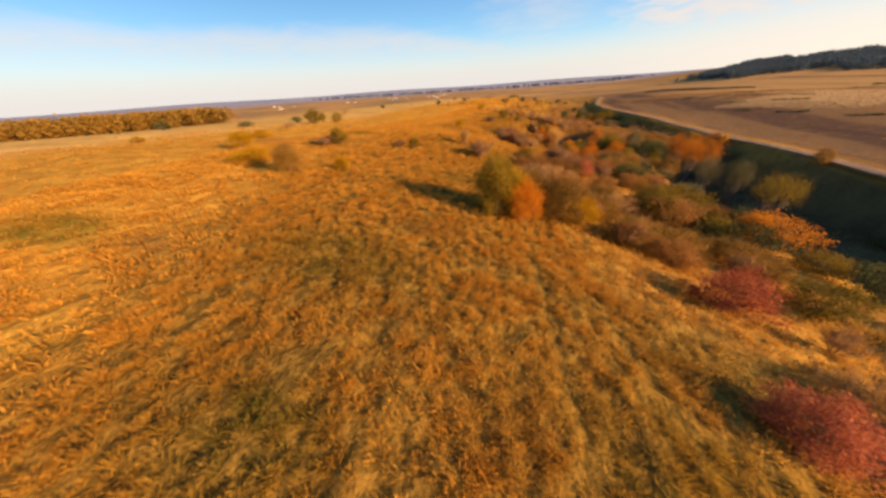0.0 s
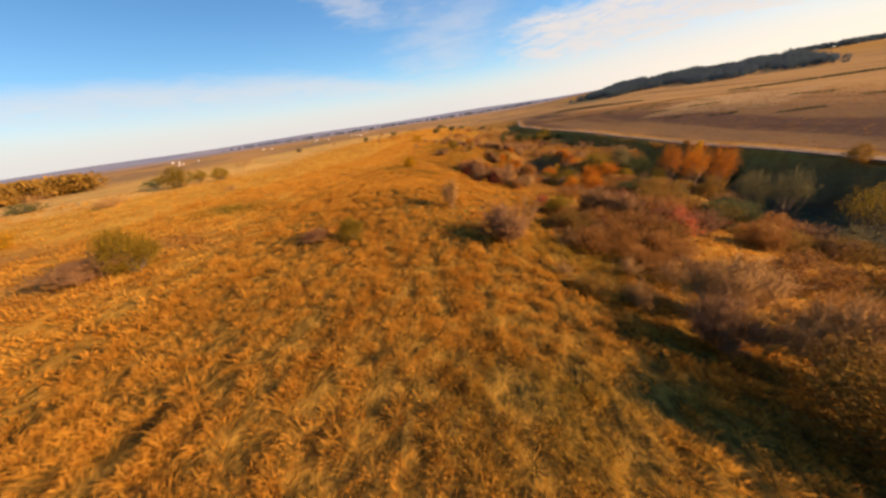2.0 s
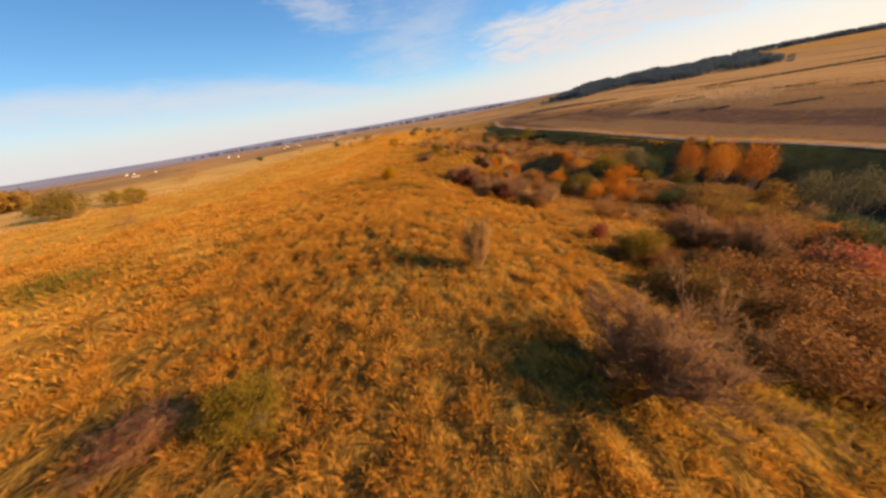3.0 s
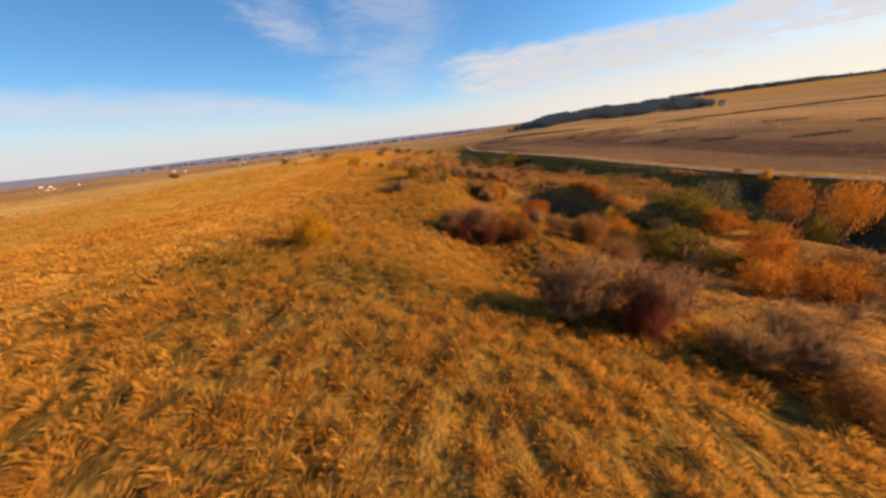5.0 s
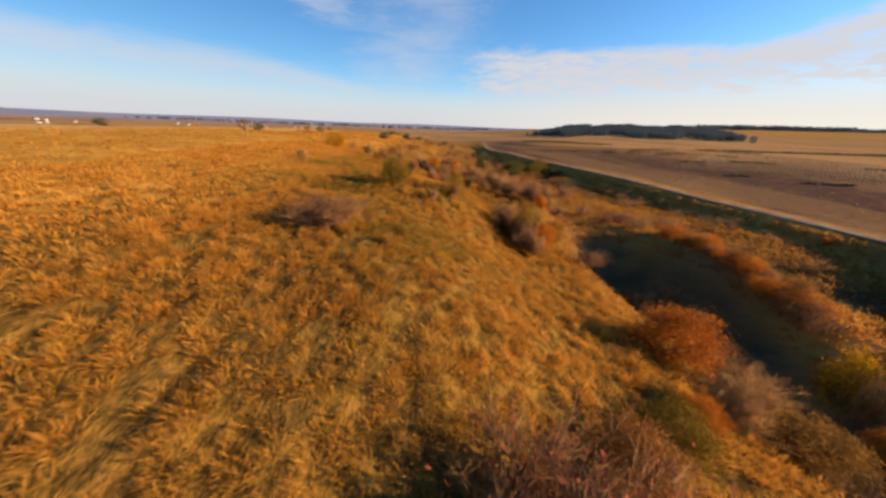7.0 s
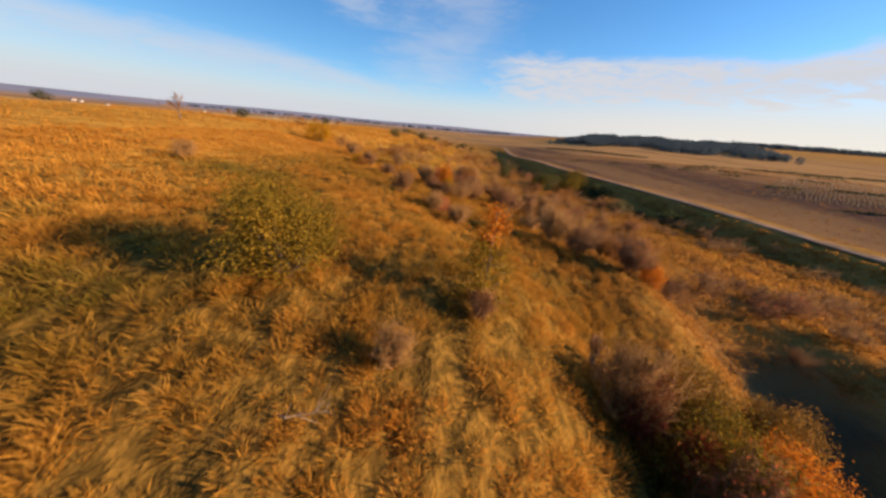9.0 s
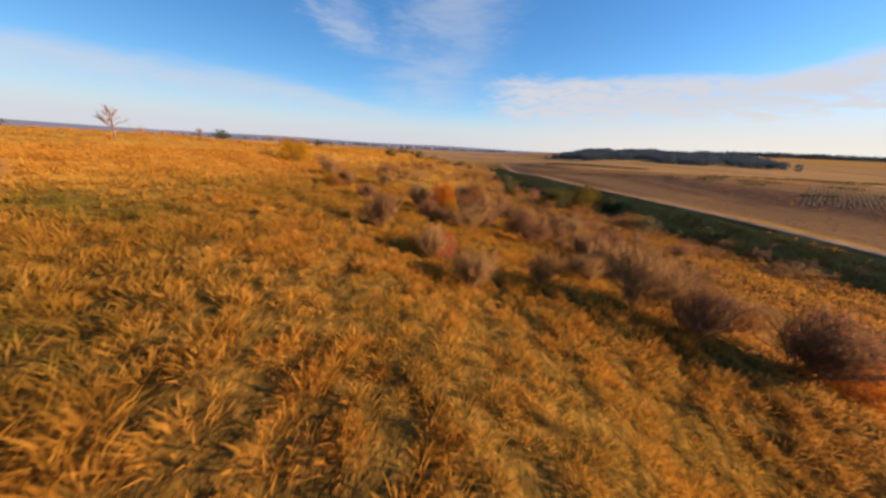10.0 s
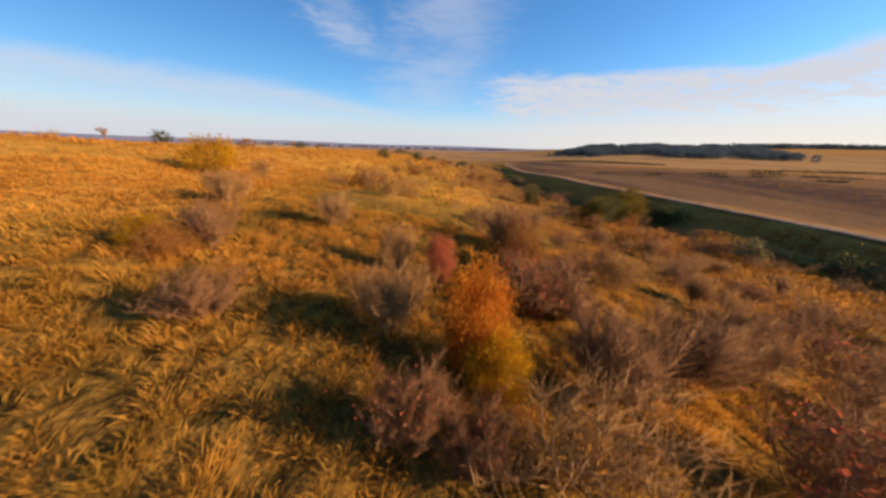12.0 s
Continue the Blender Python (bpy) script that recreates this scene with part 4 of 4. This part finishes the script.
def build_sapling(tall):
    """Young tree with a cone of thin level boughs, green below and red at the top."""
    rng = np.random.default_rng(17)
    ob = new("sapling")
    mesh_object("trunk", *cones([(0, 0, -0.1)], [(0.05, 0, tall)], np.array([0.028]), np.array([0.008]), 6), M_BARK, ob)
    k = 46
    f = rng.uniform(0.12, 0.97, k)
    q = rng.uniform(0, 6.3, k)
    reach = (1.05 - f) * 0.75 * rng.uniform(0.6, 1.15, k) + 0.12
    a = np.stack([0.05 * f, 0 * f, f * tall], 1)
    b = a + np.stack([reach * np.cos(q), reach * np.sin(q), 0.12 + 0.2 * reach], 1)
    tagged(mesh_object("bough_mass", *cones(a, b, 0.012, 0.004, 3), M_BARK, ob), kind="stuff")
    t = rng.uniform(0.2, 1.0, (k, 64, 1))
    c = (a[:, None] + (b - a)[:, None] * t) + rng.normal(size=(k, 64, 3)) * [0.09, 0.09, 0.055]
    red = f > 0.66
    for name, pick, colour in (("crown", ~red, "green"), ("crown_top", red, "orange")):
        tagged(mesh_object(name, *leaves(rng, c[pick].reshape(-1, 3), 0.036, 1.0, 2.0), LEAF[colour], ob), kind="stuff")
    return ob


def stand(ob, x, y, turn):
    ob.matrix_basis = pose(x, y, float(surface(x, y)), 0, 0, turn)
    return ob


tagged(stand(build_tree(5, 3.4), -35.3, 112.7, 40), "small leafless tree alone on the plateau", "tree", "bare trees")
tagged(stand(build_tree(9, 2.3), -43.9, 133.2, 150), "low leafless windswept tree on the plateau edge", "tree", "bare trees")
tagged(stand(build_sapling(2.3), -6.6, 85.2, 0), "young conical tree, green below and red-leaved at the tip", "tree")
tagged(stand(build_tree(12, 1.7), -3.1, 85.7, 10), "slender dead sapling on the scarp", "tree", "bare trees")


def build_branch(seed, long, x, y, turn):
    rng = np.random.default_rng(seed)
    n = 6
    p = np.stack([np.linspace(0, long, n + 1), np.cumsum(rng.normal(0, 0.05, n + 1)), 0.06 + 0.05 * rng.uniform(0, 1, n + 1)], 1)
    ob = new("fallen_branch")
    mesh_object("stick", *cones(p[:-1], p[1:], np.linspace(0.016, 0.006, n) * long ** 0.5, np.linspace(0.014, 0.004, n) * long ** 0.5, 5), M_DEAD, ob)
    k = 9
    a = p[rng.integers(1, n, k)]
    b = a + rng.normal(size=(k, 3)) * [0.2, 0.25, 0.08] + [0.15, 0, 0.12]
    mesh_object("side_twigs", *cones(a, b, 0.007, 0.003, 3), M_DEAD, ob)
    return tagged(stand(ob, x, y, turn), "grey-brown dead branch lying in the grass", "branch", "fallen branches")


build_branch(1, 1.4, -16.6, 64.3, 4)
build_branch(2, 0.9, -14.9, 64.3, 8)
build_branch(3, 0.7, -9.6, 82.2, 20)


# ---- distance: woods, crop rows, village ----
def build_wood(name, places, tall, mat, seed, label, k=44, fine=0.105):
    """A wood seen from afar: every tree a trunk and a ragged crown of leaf masses."""
    rng = np.random.default_rng(seed)
    V, F, n = [], [], 0
    for x, y in places:
        h = tall * rng.uniform(0.92, 1.06)
        z = float(height(x, y))
        c = rng.normal(size=(k, 3))
        c /= np.linalg.norm(c, axis=1)[:, None]
        c = c * rng.uniform(0.6, 1.0, (k, 1)) * [h * 0.36, h * 0.36, h * 0.47] + [x, y, z + h * 0.5]
        d = rng.normal(size=(k, 3, 3)) * h * fine
        V.append((c[:, None] + d).reshape(-1, 3))
        F.append(np.arange(k * 3).reshape(-1, 3) + n)
        n += k * 3
        v, f = cones([(x, y, z - 0.3)], [(x, y, z + h * 0.5)], h * 0.018, h * 0.01, 4)
        V.append(v)
        F.append(f + n)
        n += len(v)
    ob = mesh_object(name, np.concatenate(V), np.concatenate(F), mat)
    return tagged(ob, label, "forest", kind="stuff")


def belt(count, p, q, deep, seed):
    rng = np.random.default_rng(seed)
    t, s = rng.uniform(0, 1, count), rng.uniform(0, 1, count)
    nx, ny = q[1] - p[1], p[0] - q[0]
    l = math.hypot(nx, ny)
    wob = 0.12 * np.sin(t * 17) + 0.08 * np.sin(t * 41)
    return [(p[0] + (q[0] - p[0]) * a - nx / l * deep * (b + w), p[1] + (q[1] - p[1]) * a - ny / l * deep * (b + w)) for a, b, w in zip(t, s, wob)]


build_wood("autumn_wood", belt(800, (-430, -80), (-300, 226), 80, 1), 15.0, M_FOREST_NEAR, 61, "golden-brown deciduous wood behind the stubble", 110, 0.058)
build_wood("distant_wood", belt(2000, (205, 655), (460, 455), 330, 2), 10.5, M_FOREST_HAZE, 62, "dark wood along the far hill, tinted bluish for haze", 64, 0.068)
build_wood("far_tree_line", belt(1500, (740, 700), (1500, 640), 150, 3), 11.0, M_FOREST_HAZE, 63, "dark tree line on the skyline", 26, 0.11)
build_wood("valley_tree_line", belt(320, (-1300, 1500), (500, 1900), 260, 4), 12.0, M_FOREST_HAZE, 64, "trees with bluish haze in their colour round a distant village")


def build_rows():
    """Crop rows in the far field: low ragged ridges of stubble."""
    rng = np.random.default_rng(71)
    V, F, n = [], [], 0
    d = np.array([math.sin(radians(54)), math.cos(radians(54))])
    p = np.array([d[1], -d[0]])
    for k in range(64):
        o = np.array([70.0, 122.0]) + p * (k * 0.52 - 17)
        for s in np.arange(-6, 52, 1.5) + rng.uniform(0, 1.5):
            if rng.uniform() < 0.06:
                continue
            c = o + d * s + rng.normal(0, 0.08, 2)
            if c[0] < float(road_x(c[1])) + 8:
                continue
            z = float(surface(c[0], c[1]))
            l, w, h = rng.uniform(0.8, 1.05), rng.uniform(0.07, 0.11), rng.uniform(0.06, 0.11)
            q = [c - d * l - p * w, c - d * l + p * w, c + d * l + p * w, c + d * l - p * w]
            V += [(*a, z - 0.02) for a in q] + [(*(c - d * l * 0.8), z + h), (*(c + d * l * 0.8), z + h * rng.uniform(0.7, 1))]
            F += [[n + i for i in t] for t in ((0, 1, 4), (2, 3, 5), (1, 2, 5), (1, 5, 4), (3, 0, 4), (3, 4, 5))]
            n += 6
    ob = mesh_object("crop_rows", V, F, mottled_material("pale_stubble", (0.35, 0.225, 0.10), (0.46, 0.31, 0.145), 0.7))
    return tagged(ob, "rows of pale crop stubble in the brown field", "crop", kind="stuff")


build_rows()


def build_weed_strip(x, y, long, seed, tall=0.5):
    """Low dark strip of weeds left between the tilled parcels."""
    rng = np.random.default_rng(seed)
    k = int(long * 14)
    s = rng.uniform(-0.5, 0.5, k) * long
    d = np.array([math.sin(radians(128)), math.cos(radians(128))])
    px, py = x + d[0] * s + rng.normal(0, 0.5, k) * tall, y + d[1] * s + rng.normal(0, 0.5, k) * tall
    pz = surface(px, py)
    ends = np.stack([px + rng.normal(0, 0.22, k), py + rng.normal(0, 0.22, k), pz + rng.uniform(0.5, 1.4, k) * tall], 1)
    ob = mesh_object("weed_strip", *cones(np.stack([px, py, pz - 0.05], 1), ends, 0.18 * tall, 0.04 * tall, 3), LEAF["dark"])
    return tagged(ob, "low dark strip of weeds in the brown field", "weeds", "weed strips", kind="stuff")


for k, (x, y, long) in enumerate(((62, 170, 5), (71, 166, 6), (76, 158, 8), (59, 165, 4), (65, 161, 5), (68, 152, 4), (64, 137, 5), (75, 132, 9), (88, 150, 6), (52, 176, 4), (46, 190, 5), (84, 178, 7),
                                   (96, 120, 9), (70, 96, 7), (82, 84, 8), (64, 110, 6), (100, 190, 9), (120, 172, 10), (58, 120, 4), (92, 100, 7))):
    build_weed_strip(x, y, long, 300 + k)
for k, (x, y, long) in enumerate(((194, 226, 58), (216, 206, 40), (232, 190, 30), (120, 290, 40), (96, 310, 36))):
    build_weed_strip(x, y, long, 340 + k, 1.1)

M_WALL = mottled_material("whitewash", (0.46, 0.42, 0.38), (0.62, 0.58, 0.53), 0.5)
M_ROOF = mottled_material("grey_roof", (0.16, 0.13, 0.12), (0.30, 0.24, 0.21), 0.6)
M_PANE = mottled_material("dark_window", (0.03, 0.035, 0.04), (0.06, 0.065, 0.07), 0.5, 0.3)


def box(x0, x1, y0, y1, z0, z1):
    V = [(x, y, z) for z in (z0, z1) for y in (y0, y1) for x in (x0, x1)]
    return V, [(0, 2, 3, 1), (4, 5, 7, 6), (0, 1, 5, 4), (1, 3, 7, 5), (3, 2, 6, 7), (2, 0, 4, 6)]


def build_house(long, deep, eaves, ridge):
    ob = new("house")
    mesh_object("wall", *box(-long, long, -deep, deep, -1, eaves), M_WALL, ob)
    o = 0.5
    V = [(-long - o, -deep - o, eaves), (long + o, -deep - o, eaves), (long + o, deep + o, eaves), (-long - o, deep + o, eaves), (-long - o, 0, ridge), (long + o, 0, ridge)]
    V += [(x, y, z + 0.25) for x, y, z in V]
    mesh_object("roof", V, [(0, 1, 5), (0, 5, 4), (2, 3, 4), (2, 4, 5), (6, 11, 7), (6, 10, 11), (8, 10, 9), (8, 11, 10), (0, 7, 1), (0, 6, 7), (2, 9, 3), (2, 8, 9)], M_ROOF, ob)
    for k in (-0.55, 0.0, 0.55):
        mesh_object("window", *box(k * long - 0.6, k * long + 0.6, -deep - 0.05, -deep + 0.1, 1.0, 2.3), M_PANE, ob)
    return ob


def build_village():
    rng = np.random.default_rng(81)
    first = None
    for k in range(20):
        az = radians(rng.choice((-20, -24, -28, -35, -49)) + rng.normal(0, 1.6))
        r = rng.uniform(950, 1350)
        x, y = r * math.sin(az), 60 + r * math.cos(az)
        m = pose(x, y, float(height(x, y)), 0, 0, float(rng.uniform(0, 360))) @ Matrix.Diagonal((*[float(rng.uniform(0.55, 0.9))] * 3, 1))
        if first is None:
            ob = first = build_house(6.0, 3.6, 3.4, 6.2)
            ob.matrix_basis = m
            keep = m.to_scale()
        else:
            ob = copy_thing(first, m @ Matrix.Diagonal((1 / keep[0], 1 / keep[1], 1 / keep[2], 1)))
        tagged(ob, "small whitewashed village house with a grey gable roof", "house", "village houses")


build_village()
